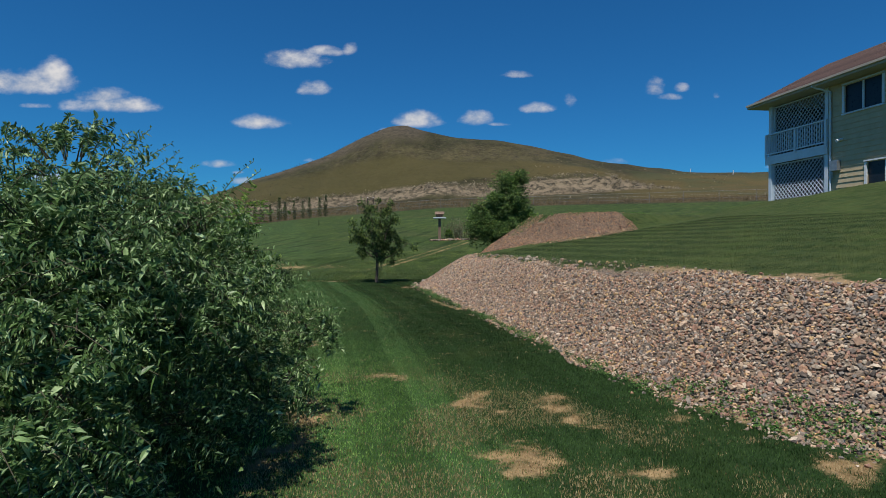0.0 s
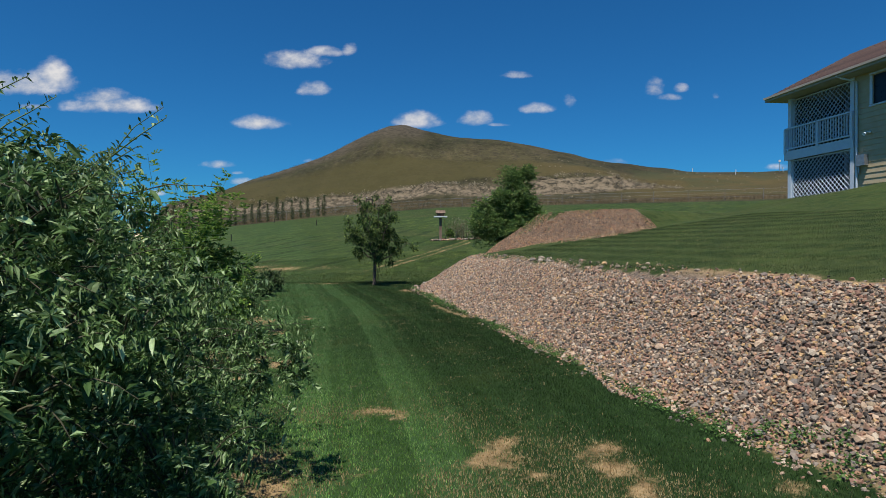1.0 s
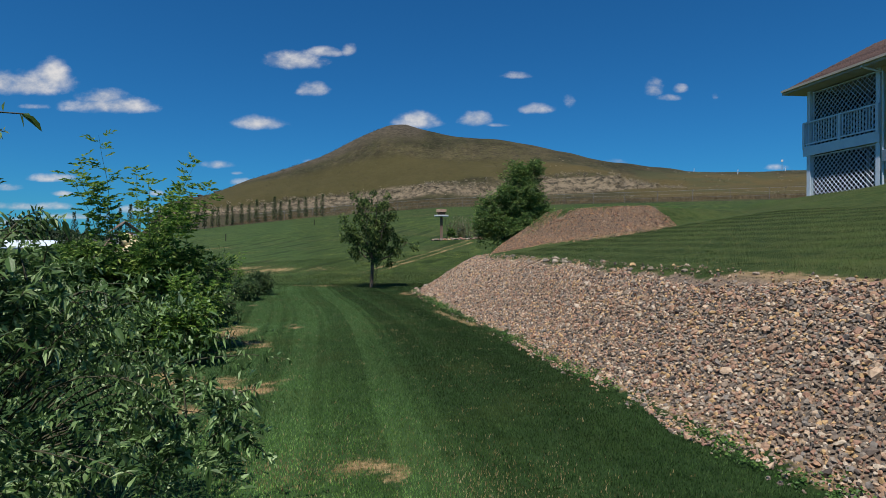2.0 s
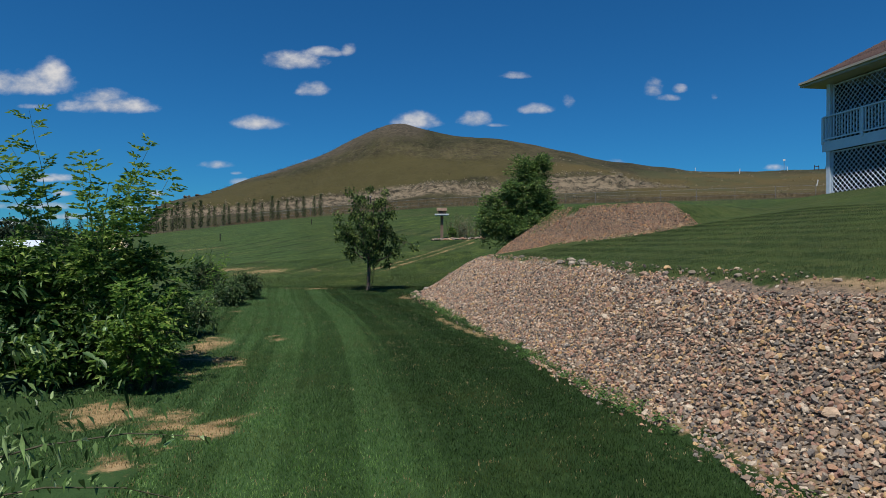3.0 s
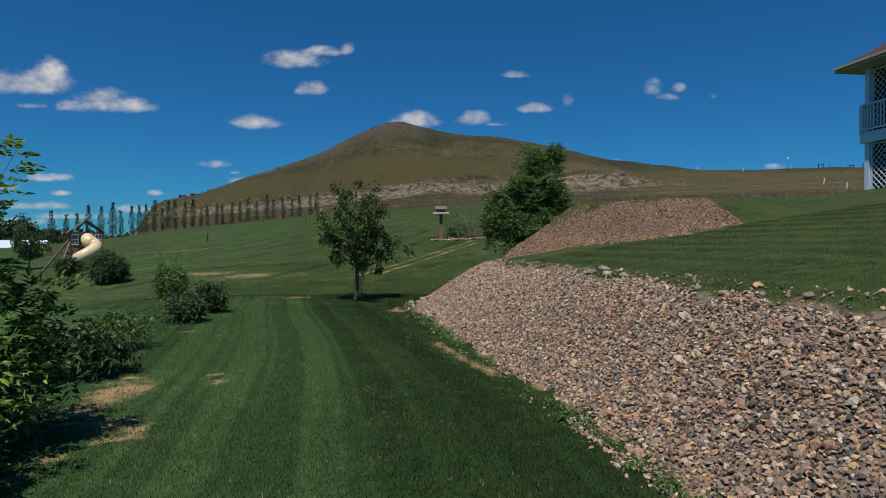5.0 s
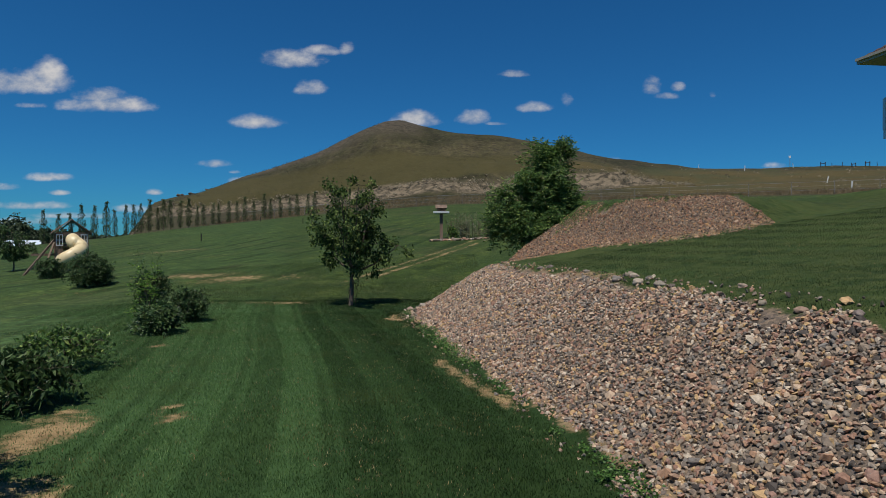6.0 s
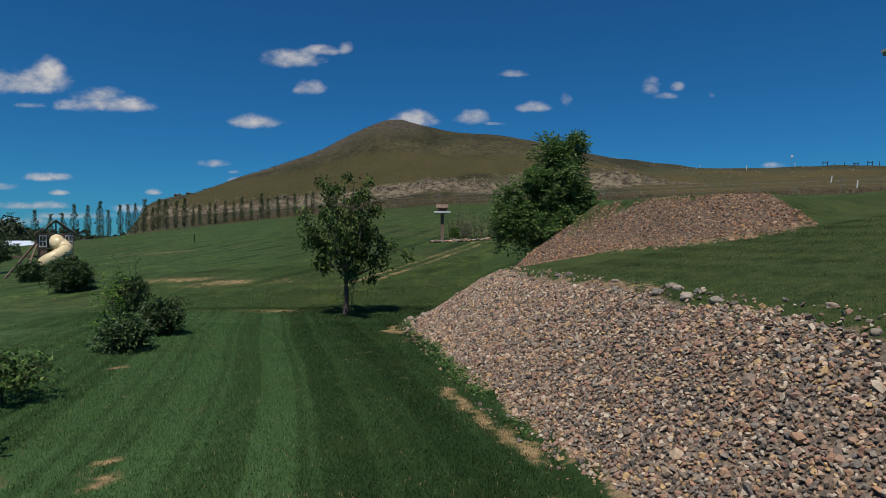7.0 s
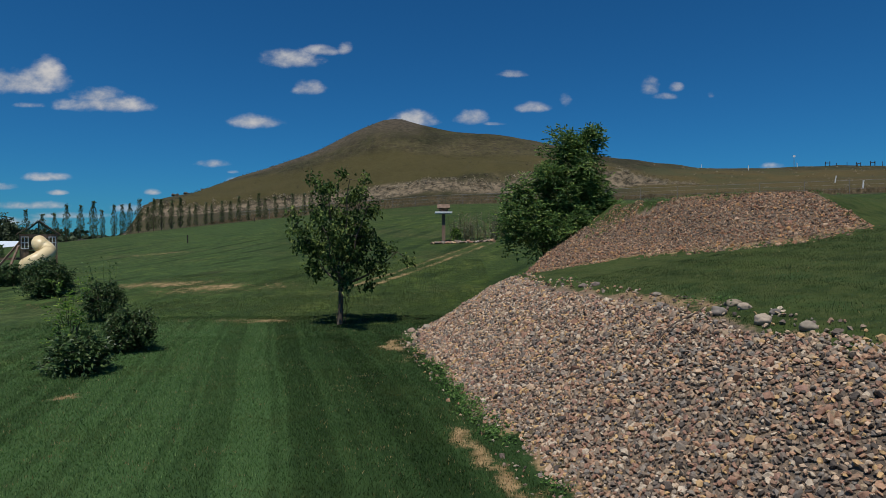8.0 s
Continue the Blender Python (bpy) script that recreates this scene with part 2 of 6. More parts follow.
def mower_lanes(s, pos, xyz):
    """0 to 1 across the mown lanes, which run beside the stone bank and fade towards it."""
    run = s.math("SUBTRACT", xyz.outputs[1], 10.0)
    u = s.math("ADD", xyz.outputs[0], s.math("MULTIPLY", run, s.math("MULTIPLY_ADD", s.math("MINIMUM", s.math("MAXIMUM", run, 0.0), 7.0), 0.011, 0.19)))
    u = s.math("ADD", u, s.math("MULTIPLY", s.math("SUBTRACT", s.noise(pos, 0.5, 2.0), 0.5), 0.10))
    wave = s.math("MULTIPLY_ADD", s.math("SINE", s.math("MULTIPLY_ADD", u, 7.48, 2.99)), 0.5, 0.5)
    fade = s.math("SUBTRACT", 1.0, s.math("MULTIPLY", s.step(u, -1.2, -0.1), 0.72))
    fade = s.math("MULTIPLY", fade, s.math("SUBTRACT", 1.0, s.step(xyz.outputs[1], 19.0, 21.0)))
    fade = s.math("MULTIPLY", fade, s.math("MULTIPLY_ADD", s.step(u, -3.1, -2.3), 0.6, 0.4))
    wave = s.math("MAXIMUM", wave, s.math("MULTIPLY", s.math("SUBTRACT", 1.0, s.step(u, -1.8, -1.6)), 0.6))
    wave = s.math("ADD", wave, s.math("MULTIPLY", s.math("ADD", s.math("SINE", s.math("MULTIPLY_ADD", u, 15.6, 1.2)), s.math("SINE", s.math("MULTIPLY", u, 31.0))), 0.19))
    lane = s.math("MULTIPLY", s.math("MULTIPLY_ADD", s.step(wave, 0.35, 0.95), 0.72, 0.28), fade)
    side = s.math("SUBTRACT", 1.0, s.step(u, -1.9, -0.1))
    lane = s.math("MULTIPLY", lane, s.math("MULTIPLY_ADD", s.step(xyz.outputs[1], 9.5, 13.5), 0.80, 0.55))
    lane = s.math("MULTIPLY_ADD", side, 0.30, lane)
    lane = s.math("MULTIPLY_ADD", s.math("SUBTRACT", s.noise(pos, 6.0, 3.0), 0.52), 0.55, lane, clamp=True)
    return lane, side


def ground_material():
    m, s = sheet("ground_cover")
    pos = s.n("ShaderNodeTexCoord").outputs["Object"]
    xyz = s.n("ShaderNodeSeparateXYZ")
    s.link(pos, xyz.inputs[0])
    fine, mid, broad, vast = s.noise(pos, 60.0, 3.0, 0.7), s.noise(pos, 5.0, 5.0, 0.6), s.noise(pos, 0.45, 5.0), s.noise(pos, 0.035, 6.0, 0.6)
    # mown lawn
    lane = mower_lanes(s, pos, xyz)[0]
    bands = s.math("MULTIPLY_ADD", s.math("SINE", s.math("MULTIPLY_ADD", s.math("MULTIPLY_ADD", xyz.outputs[0], -2.1, xyz.outputs[1]), 1.35, s.math("MULTIPLY", s.noise(pos, 0.05, 3.0), 16.0))), 0.5, 0.5)
    worn = s.noise(pos, 0.16, 4.0, 0.6)
    lawn = s.mix(s.math("MULTIPLY", bands, s.step(broad, 0.35, 0.6)), (0.032, 0.056, 0.010), (0.098, 0.138, 0.026))
    lawn = s.mix(s.math("MULTIPLY", s.step(worn, 0.52, 0.70), 0.65), lawn, (0.090, 0.078, 0.034))
    lawn = s.mix(lane, lawn, (0.075, 0.15, 0.048))
    lawn = s.mix(s.math("MULTIPLY", s.step(broad, 0.52, 0.72), 0.5), lawn, (0.078, 0.082, 0.029))
    tuft = s.noise(pos, 1.7, 7.0, 0.8)
    lawn = s.mix(s.math("MULTIPLY", s.step(tuft, 0.46, 0.58), 0.7), lawn, (0.014, 0.030, 0.007))
    lawn = s.mix(s.math("MULTIPLY", s.step(mid, 0.42, 0.60), 0.65), lawn, (0.016, 0.036, 0.009))
    lawn = s.mix(s.math("MULTIPLY", s.step(s.noise(pos, 13.0, 4.0, 0.75), 0.5, 0.60), 0.5), lawn, (0.085, 0.115, 0.034))
    lawn = s.mix(s.math("MULTIPLY", s.step(fine, 0.5, 0.75), 0.35), lawn, (0.10, 0.125, 0.05))
    mown = s.math("MULTIPLY", s.step(bands, 0.62, 0.95), s.step(xyz.outputs[1], 20.0, 26.0))
    lawn = s.mix(s.math("MULTIPLY", s.math("MULTIPLY", mown, s.step(s.noise(pos, 0.3, 4.0, 0.7), 0.38, 0.6)), 0.8), lawn, (0.013, 0.028, 0.006))
    upper = s.math("MULTIPLY", s.step(xyz.outputs[2], 0.5, 0.8), s.math("SUBTRACT", 1.0, s.step(xyz.outputs[1], 20.0, 26.0)))
    lawn = s.mix(s.math("MULTIPLY", upper, 0.6), lawn, s.mix(s.step(mid, 0.4, 0.6), (0.019, 0.034, 0.009), (0.064, 0.078, 0.023)))
    near = s.math("MULTIPLY", s.math("MULTIPLY", s.step(xyz.outputs[0], -6.5, -4.0), s.math("SUBTRACT", 1.0, s.step(xyz.outputs[1], 18.0, 22.0))), s.math("SUBTRACT", 1.0, s.step(xyz.outputs[2], 0.4, 0.7)))
    lawn = s.mix(s.math("MULTIPLY", near, 0.85), lawn, s.mix(s.math("MULTIPLY", lane, 0.7), (0.010, 0.028, 0.006), (0.062, 0.125, 0.040)))
    # dry prairie and hill
    fall = s.n("ShaderNodeMapping")
    fall.inputs["Scale"].default_value = (1.0, 0.22, 0.22)
    s.link(pos, fall.inputs[0])
    streak, lump = s.noise(fall.outputs[0], 0.22, 6.0, 0.65), s.noise(pos, 0.5, 8.0, 0.85)
    dry = s.mix(s.step(vast, 0.36, 0.6), (0.027, 0.030, 0.011), (0.058, 0.052, 0.022))
    dry = s.mix(s.math("MULTIPLY", s.step(streak, 0.46, 0.66), 0.5), dry, (0.088, 0.070, 0.036))
    dry = s.mix(s.math("MULTIPLY", s.step(lump, 0.47, 0.60), 0.65), dry, (0.032, 0.027, 0.014))
    dry = s.mix(s.math("MULTIPLY", s.step(broad, 0.45, 0.7), 0.5), dry, (0.050, 0.046, 0.022))
    dry = s.mix(s.math("MULTIPLY", s.step(mid, 0.5, 0.7), 0.15), dry, (0.13, 0.10, 0.058))
    dots = s.n("ShaderNodeTexVoronoi")
    dots.inputs["Scale"].default_value = 0.62
    s.link(pos, dots.inputs["Vector"])
    tuftm = s.math("MULTIPLY", s.math("SUBTRACT", 1.0, s.step(dots.outputs["Distance"], 0.12, 0.42)), s.step(streak, 0.36, 0.56))
    dry = s.mix(s.math("MULTIPLY", tuftm, 0.75), dry, (0.030, 0.028, 0.018))
    dry = s.mix(s.math("MULTIPLY", s.step(s.noise(pos, 2.2, 5.0, 0.8), 0.5, 0.64), 0.45), dry, (0.125, 0.102, 0.070))
    rough = s.n("ShaderNodeMix", data_type="RGBA", blend_type="MULTIPLY")
    rough.inputs[0].default_value = 1.0
    s.link(dry, rough.inputs[6])
    s.link(s.ramp(s.math("ADD", s.math("MULTIPLY", s.noise(pos, 0.9, 5.0, 0.8), 0.6), s.math("MULTIPLY", s.noise(pos, 0.16, 5.0, 0.6), 0.4)), [(0.40, (0.50, 0.50, 0.52)), (0.5, (0.95, 0.95, 0.95)), (0.60, (1.30, 1.27, 1.22))]), rough.inputs[7])
    dry = rough.outputs[2]
    scree = s.n("ShaderNodeAttribute", attribute_name="scree").outputs["Fac"]
    speck = s.noise(pos, 0.9, 6.0, 0.75)
    grey = s.mix(s.step(speck, 0.42, 0.6), s.mix(s.step(xyz.outputs[1], 124.0, 130.0), (0.200, 0.158, 0.105), (0.098, 0.080, 0.056)), (0.038, 0.033, 0.022))
    sm = s.step(s.math("ADD", scree, s.math("MULTIPLY", s.math("SUBTRACT", vast, 0.5), 0.9)), 0.3, 0.75)
    gold = s.n("ShaderNodeAttribute", attribute_name="gold").outputs["Fac"]
    dry = s.mix(s.math("MULTIPLY", s.step(s.math("ADD", gold, s.math("MULTIPLY", s.math("SUBTRACT", vast, 0.5), 1.2)), 0.3, 0.8), 0.75), dry, s.mix(lump, (0.038, 0.036, 0.012), s.mix(s.step(xyz.outputs[0], 14.0, 30.0), (0.084, 0.070, 0.024), (0.145, 0.103, 0.038))))
    dry = s.mix(s.math("MULTIPLY", s.math("MULTIPLY", s.step(s.noise(pos, 0.09, 4.0, 0.6), 0.48, 0.62), s.step(xyz.outputs[0], 20.0, 50.0)), 0.6), dry, (0.050, 0.058, 0.026))
    dry = s.mix(sm, dry, grey)
    # bare soil
    soil = s.mix(s.step(mid, 0.35, 0.65), (0.21, 0.138, 0.066), (0.34, 0.238, 0.118))
    soil = s.mix(s.math("MULTIPLY", s.step(fine, 0.5, 0.7), 0.5), soil, (0.40, 0.30, 0.175))
    a_dry = s.n("ShaderNodeAttribute", attribute_name="dry").outputs["Fac"]
    a_bare = s.n("ShaderNodeAttribute", attribute_name="bare").outputs["Fac"]
    fd = s.step(s.math("ADD", a_dry, s.math("MULTIPLY", s.math("SUBTRACT", broad, 0.5), 0.5)), 0.35, 0.65)
    rag = s.math("ADD", s.math("SUBTRACT", mid, 0.5), s.math("MULTIPLY", s.math("SUBTRACT", s.noise(pos, 22.0, 4.0, 0.7), 0.5), 0.9))
    fb = s.step(s.math("ADD", a_bare, s.math("MULTIPLY", rag, 1.3)), 0.28, 0.85)
    a_stony = s.n("ShaderNodeAttribute", attribute_name="stony").outputs["Fac"]
    grit = s.n("ShaderNodeTexVoronoi")
    grit.inputs["Scale"].default_value = 38.0
    s.link(pos, grit.inputs["Vector"])
    tone = s.n("ShaderNodeSeparateColor")
    s.link(grit.outputs["Color"], tone.inputs[0])
    soil = s.mix(a_stony, soil, s.ramp(tone.outputs[0], [(0.0, (0.06, 0.05, 0.042)), (0.4, (0.15, 0.115, 0.085)), (0.7, (0.24, 0.175, 0.12)), (1.0, (0.12, 0.10, 0.085))]))
    col = s.mix(fb, s.mix(fd, lawn, dry), soil)
    rel = s.math("ADD", s.math("MULTIPLY", fine, 0.5), mid)
    finish(s, col, 0.9, rel, 0.05, 0.6, spec=0.15)
    return m


M_GROUND = ground_material()
M_GRASS = grass_blades("lawn_blades", [(0.0, (0.050, 0.105, 0.024)), (0.5, (0.140, 0.285, 0.078)), (1.0, (0.34, 0.48, 0.20))],
                       [(0.0, (0.009, 0.023, 0.004)), (0.5, (0.021, 0.061, 0.011)), (1.0, (0.092, 0.168, 0.042))])
M_DRYGRASS = island("dry_blades", [(0.0, (0.26, 0.18, 0.075)), (0.5, (0.38, 0.28, 0.13)), (1.0, (0.50, 0.40, 0.22))], 0.7, through_light=0.2)
M_WEED = island("weed_leaf", [(0.0, (0.035, 0.090, 0.016)), (0.6, (0.070, 0.155, 0.028)), (1.0, (0.14, 0.23, 0.055))], 0.5, through_light=0.25)
M_LEAF1 = island("narrow_leaf", [(0.0, (0.036, 0.076, 0.021)), (0.5, (0.092, 0.172, 0.050)), (0.75, (0.24, 0.365, 0.135)), (1.0, (0.46, 0.58, 0.31))], 0.42, spec=0.35, through_light=0.25)
M_LEAF2 = island("ash_leaf", [(0.0, (0.030, 0.072, 0.016)), (0.45, (0.075, 0.150, 0.030)), (0.78, (0.18, 0.29, 0.055)), (1.0, (0.42, 0.52, 0.14))], 0.5, spec=0.2, through_light=0.38)
M_LEAF3 = island("dark_leaf", [(0.0, (0.028, 0.058, 0.020)), (0.6, (0.058, 0.108, 0.036)), (1.0, (0.135, 0.19, 0.065))], 0.42, spec=0.25, through_light=0.2)
M_LEAF4 = island("apple_leaf", [(0.0, (0.038, 0.082, 0.021)), (0.5, (0.085, 0.160, 0.042)), (0.85, (0.17, 0.26, 0.065)), (1.0, (0.31, 0.38, 0.11))], 0.42, spec=0.25, through_light=0.22)
M_LEAF5 = island("young_ash_leaf", [(0.0, (0.070, 0.150, 0.028)), (0.5, (0.130, 0.240, 0.044)), (0.85, (0.22, 0.34, 0.060)), (1.0, (0.34, 0.43, 0.10))], 0.5, spec=0.2, through_light=0.38)
M_APPLE = island("fruit_leaf", [(0.0, (0.020, 0.042, 0.012)), (0.45, (0.042, 0.080, 0.022)), (0.78, (0.11, 0.165, 0.040)), (1.0, (0.27, 0.32, 0.10))], 0.5, spec=0.15, through_light=0.2)
M_POPLAR = island("poplar_leaf", [(0.0, (0.036, 0.060, 0.022)), (0.6, (0.075, 0.108, 0.038)), (1.0, (0.14, 0.17, 0.065))], 0.6, through_light=0.2)
M_SAGE = island("sagebrush", [(0.0, (0.15, 0.125, 0.080)), (0.5, (0.27, 0.225, 0.150)), (1.0, (0.42, 0.36, 0.26))], 0.9, grain=3.0)
M_SAGE_DARK = island("dark_sagebrush", [(0.0, (0.036, 0.034, 0.022)), (0.6, (0.065, 0.058, 0.040)), (1.0, (0.13, 0.112, 0.082))], 0.9, grain=3.0)
M_BARK = plain("bark", (0.07, 0.052, 0.04), (0.16, 0.125, 0.095), 14.0, 0.9, 0.8, 0.01, stretch=(1, 1, 0.3))
M_TWIG = plain("twig", (0.045, 0.045, 0.025), (0.10, 0.09, 0.05), 20.0, 0.8, 0.3)
M_TWIG2 = plain("green_twig", (0.08, 0.12, 0.03), (0.16, 0.20, 0.06), 20.0, 0.7, 0.3)
M_TIMBER = plain("weathered_timber", (0.13, 0.085, 0.06), (0.26, 0.18, 0.13), 6.0, 0.85, 0.6, 0.004, stretch=(1, 1, 0.15))
M_TIMBER_DARK = plain("dark_timber", (0.018, 0.016, 0.016), (0.045, 0.04, 0.036), 6.0, 0.85, 0.5, 0.004)
M_WHITE = plain("white_paint", (0.66, 0.67, 0.68), (0.80, 0.80, 0.79), 5.0, 0.55, 0.15, 0.001)
M_PALE = plain("pale_paint", (0.52, 0.60, 0.68), (0.62, 0.69, 0.76), 4.0, 0.6, 0.15, 0.001)
# near-black tone puts the porch's inner shade into the wall colour
M_PORCH_SHADE = plain("porch_shade_boards", (0.045, 0.042, 0.04), (0.075, 0.07, 0.065), 3.0, 0.8, 0.25, 0.002)
M_SIDING = plain("tan_siding", (0.44, 0.345, 0.205), (0.52, 0.42, 0.265), 3.0, 0.7, 0.25, 0.002)
M_SHINGLE = island("roof_shingle", [(0.0, (0.060, 0.036, 0.030)), (0.5, (0.078, 0.047, 0.038)), (1.0, (0.098, 0.060, 0.049))], 0.9, "object", 25.0, bump=0.8)
M_ROOF = plain("roof_felt", (0.060, 0.036, 0.030), (0.095, 0.058, 0.047), 5.0, 0.92, 0.8, 0.006)
M_GLASS_DARK = plain("window_glass", (0.012, 0.016, 0.022), (0.018, 0.022, 0.03), 1.0, 0.3, 0.0, spec=0.25)
M_SOFFIT = plain("soffit", (0.34, 0.31, 0.25), (0.42, 0.38, 0.31), 3.0, 0.7, 0.2, 0.002)
M_SLIDE = plain("cream_plastic", (0.70, 0.55, 0.30), (0.78, 0.64, 0.38), 2.5, 0.4, 0.1, 0.001, spec=0.5)
M_GREEN_CLOTH = plain("green_canvas", (0.02, 0.055, 0.05), (0.035, 0.08, 0.07), 4.0, 0.85, 0.3)
M_METAL = plain("grey_metal", (0.28, 0.29, 0.30), (0.42, 0.43, 0.44), 10.0, 0.45, 0.2, 0.001, metal=0.7)
M_POST = plain("weathered_steel", (0.16, 0.15, 0.135), (0.27, 0.25, 0.22), 8.0, 0.7, 0.3, 0.002, metal=0.3)
M_BOULDER = island("boulder", [(0.0, (0.22, 0.18, 0.13)), (0.3, (0.33, 0.28, 0.21)), (0.55, (0.17, 0.15, 0.135)), (0.75, (0.27, 0.17, 0.12)), (1.0, (0.42, 0.37, 0.29))], 0.85, "object", 14.0, bump=0.7, dist=0.01, blotch=0.3)
M_TALLGRASS = island("tall_dry_grass", [(0.0, (0.14, 0.105, 0.052)), (0.5, (0.20, 0.15, 0.078)), (1.0, (0.28, 0.21, 0.12))], 0.85, grain=3.0, through_light=0.3)
M_CRAG = island("crag_rock", [(0.0, (0.07, 0.06, 0.045)), (1.0, (0.11, 0.092, 0.07))], 0.9, "object", 2.0, bump=0.8, dist=0.1)
M_STALK = island("dry_stalk", [(0.0, (0.10, 0.12, 0.05)), (0.5, (0.18, 0.17, 0.09)), (1.0, (0.34, 0.31, 0.22))], 0.8, through_light=0.2)
M_FARTREE = island("far_foliage", [(0.0, (0.018, 0.034, 0.014)), (0.6, (0.034, 0.058, 0.022)), (1.0, (0.06, 0.085, 0.032))], 0.7, grain=2.0)
M_BRICKRED = plain("red_brown_paint", (0.20, 0.075, 0.045), (0.27, 0.11, 0.065), 3.0, 0.8, 0.3)


# ---- building tools ----
class Geo:
    """Gathers points and faces of one mesh."""

    def __init__(self):
        self.v, self.f, self.count = [], {3: [], 4: []}, 0

    def add(self, pts, faces):
        pts, faces = np.asarray(pts, float).reshape(-1, 3), np.asarray(faces, int)
        self.v.append(pts)
        self.f[faces.shape[1]].append(faces + self.count)
        self.count += len(pts)

    def box(self, c, size, m=None):
        s = np.array(size) / 2
        k = np.array([[x, y, z] for x in (-1, 1) for y in (-1, 1) for z in (-1, 1)]) * s
        if m is not None:
            k = k @ np.array(m.to_3x3()).T
        self.add(k + np.array(c), [[0, 1, 3, 2], [4, 6, 7, 5], [0, 4, 5, 1], [2, 3, 7, 6], [0, 2, 6, 4], [1, 5, 7, 3]])

    def bar(self, a, b, wide, deep, up=(0, 0, 1)):
        """A straight bar of rectangular section from a to b."""
        a, b = Vector(a), Vector(b)
        z = (b - a).normalized()
        x = z.cross(Vector(up))
        x = z.cross(Vector((1, 0, 0))) if x.length < 1e-4 else x
        x.normalize()
        y = z.cross(x)
        p = [e + x * (i * wide / 2) + y * (j * deep / 2) for e in (a, b) for i, j in ((-1, -1), (1, -1), (1, 1), (-1, 1))]
        self.add(p, [[3, 2, 1, 0], [4, 5, 6, 7], [0, 1, 5, 4], [1, 2, 6, 5], [2, 3, 7, 6], [3, 0, 4, 7]])

    def tube(self, pts, radii, sides=6, closed=False):
        pts = np.asarray(pts, float)
        n = len(pts)
        radii = np.broadcast_to(np.asarray(radii, float), (n,))
        tan = np.gradient(pts, axis=0)
        tan /= np.linalg.norm(tan, axis=1)[:, None] + 1e-9
        ref = np.array([0.0, 0.0, 1.0]) if abs(tan[:, 2]).mean() < 0.8 else np.array([1.0, 0.0, 0.0])
        x = np.cross(tan, ref)
        x /= np.linalg.norm(x, axis=1)[:, None] + 1e-9
        y = np.cross(tan, x)
        ang = np.arange(sides) * 2 * math.pi / sides
        ring = pts[:, None] + radii[:, None, None] * (np.cos(ang)[None, :, None] * x[:, None] + np.sin(ang)[None, :, None] * y[:, None])
        i, j = np.meshgrid(np.arange(n - 1), np.arange(sides), indexing="ij")
        k = (j + 1) % sides
        self.add(ring, np.stack([i * sides + j, i * sides + k, (i + 1) * sides + k, (i + 1) * sides + j], -1).reshape(-1, 4))
        if closed:
            self.add([pts[-1]] + list(ring[-1]), [[0, 1 + (q + 1) % sides, 1 + q] for q in range(sides)])

    def mesh(self, name, mat, smooth=False):
        v = np.concatenate(self.v)
        f3 = np.concatenate(self.f[3]) if self.f[3] else np.zeros((0, 3), int)
        f4 = np.concatenate(self.f[4]) if self.f[4] else np.zeros((0, 4), int)
        me = bpy.data.meshes.new(name)
        me.vertices.add(len(v))
        me.vertices.foreach_set("co", v.astype(np.float32).ravel())
        loops = np.concatenate([f3.ravel(), f4.ravel()]).astype(np.int32)
        me.loops.add(len(loops))
        me.loops.foreach_set("vertex_index", loops)
        me.polygons.add(len(f3) + len(f4))
        me.polygons.foreach_set("loop_start", np.concatenate([np.arange(len(f3)) * 3, len(f3) * 3 + np.arange(len(f4)) * 4]).astype(np.int32))
        me.materials.append(mat)
        me.update(calc_edges=True)
        me.shade_smooth() if smooth else me.shade_flat()
        return me


def thing(name, at, label, category, group="", turn=0.0):
    ob = new(name)
    ob.empty_display_size = 0.1
    ob.matrix_world = pose(*at, 0, 0, turn)
    return tagged(ob, label, category, group)


def part(name, geo, mat, parent, label="", smooth=False):
    ob = new(name, geo.mesh(name, mat, smooth) if isinstance(geo, Geo) else geo)
    ob.parent = parent
    return tagged(ob, label) if label else ob


RNG = np.random.default_rng(7)


def lattice_noise(x, y, size, seed=0):
    """Smooth value noise, 0 to 1, with cells of that size in metres."""
    grid = np.random.default_rng(seed).random((64, 64))
    u, v = np.asarray(x, float) / size, np.asarray(y, float) / size
    i, j = np.floor(u).astype(int), np.floor(v).astype(int)
    a, b = u - i, v - j
    a, b = a * a * (3 - 2 * a), b * b * (3 - 2 * b)
    g = lambda p, q: grid[p % 64, q % 64]
    return (g(i, j) * (1 - a) + g(i + 1, j) * a) * (1 - b) + (g(i, j + 1) * (1 - a) + g(i + 1, j + 1) * a) * b


def smooth(lo, hi, v):
    k = np.clip((np.asarray(v, float) - lo) / (hi - lo), 0, 1)
    return k * k * (3 - 2 * k)


def smax(a, b, k):
    hgt = np.clip(0.5 + 0.5 * (a - b) / k, 0, 1)
    return b + (a - b) * hgt + k * hgt * (1 - hgt)


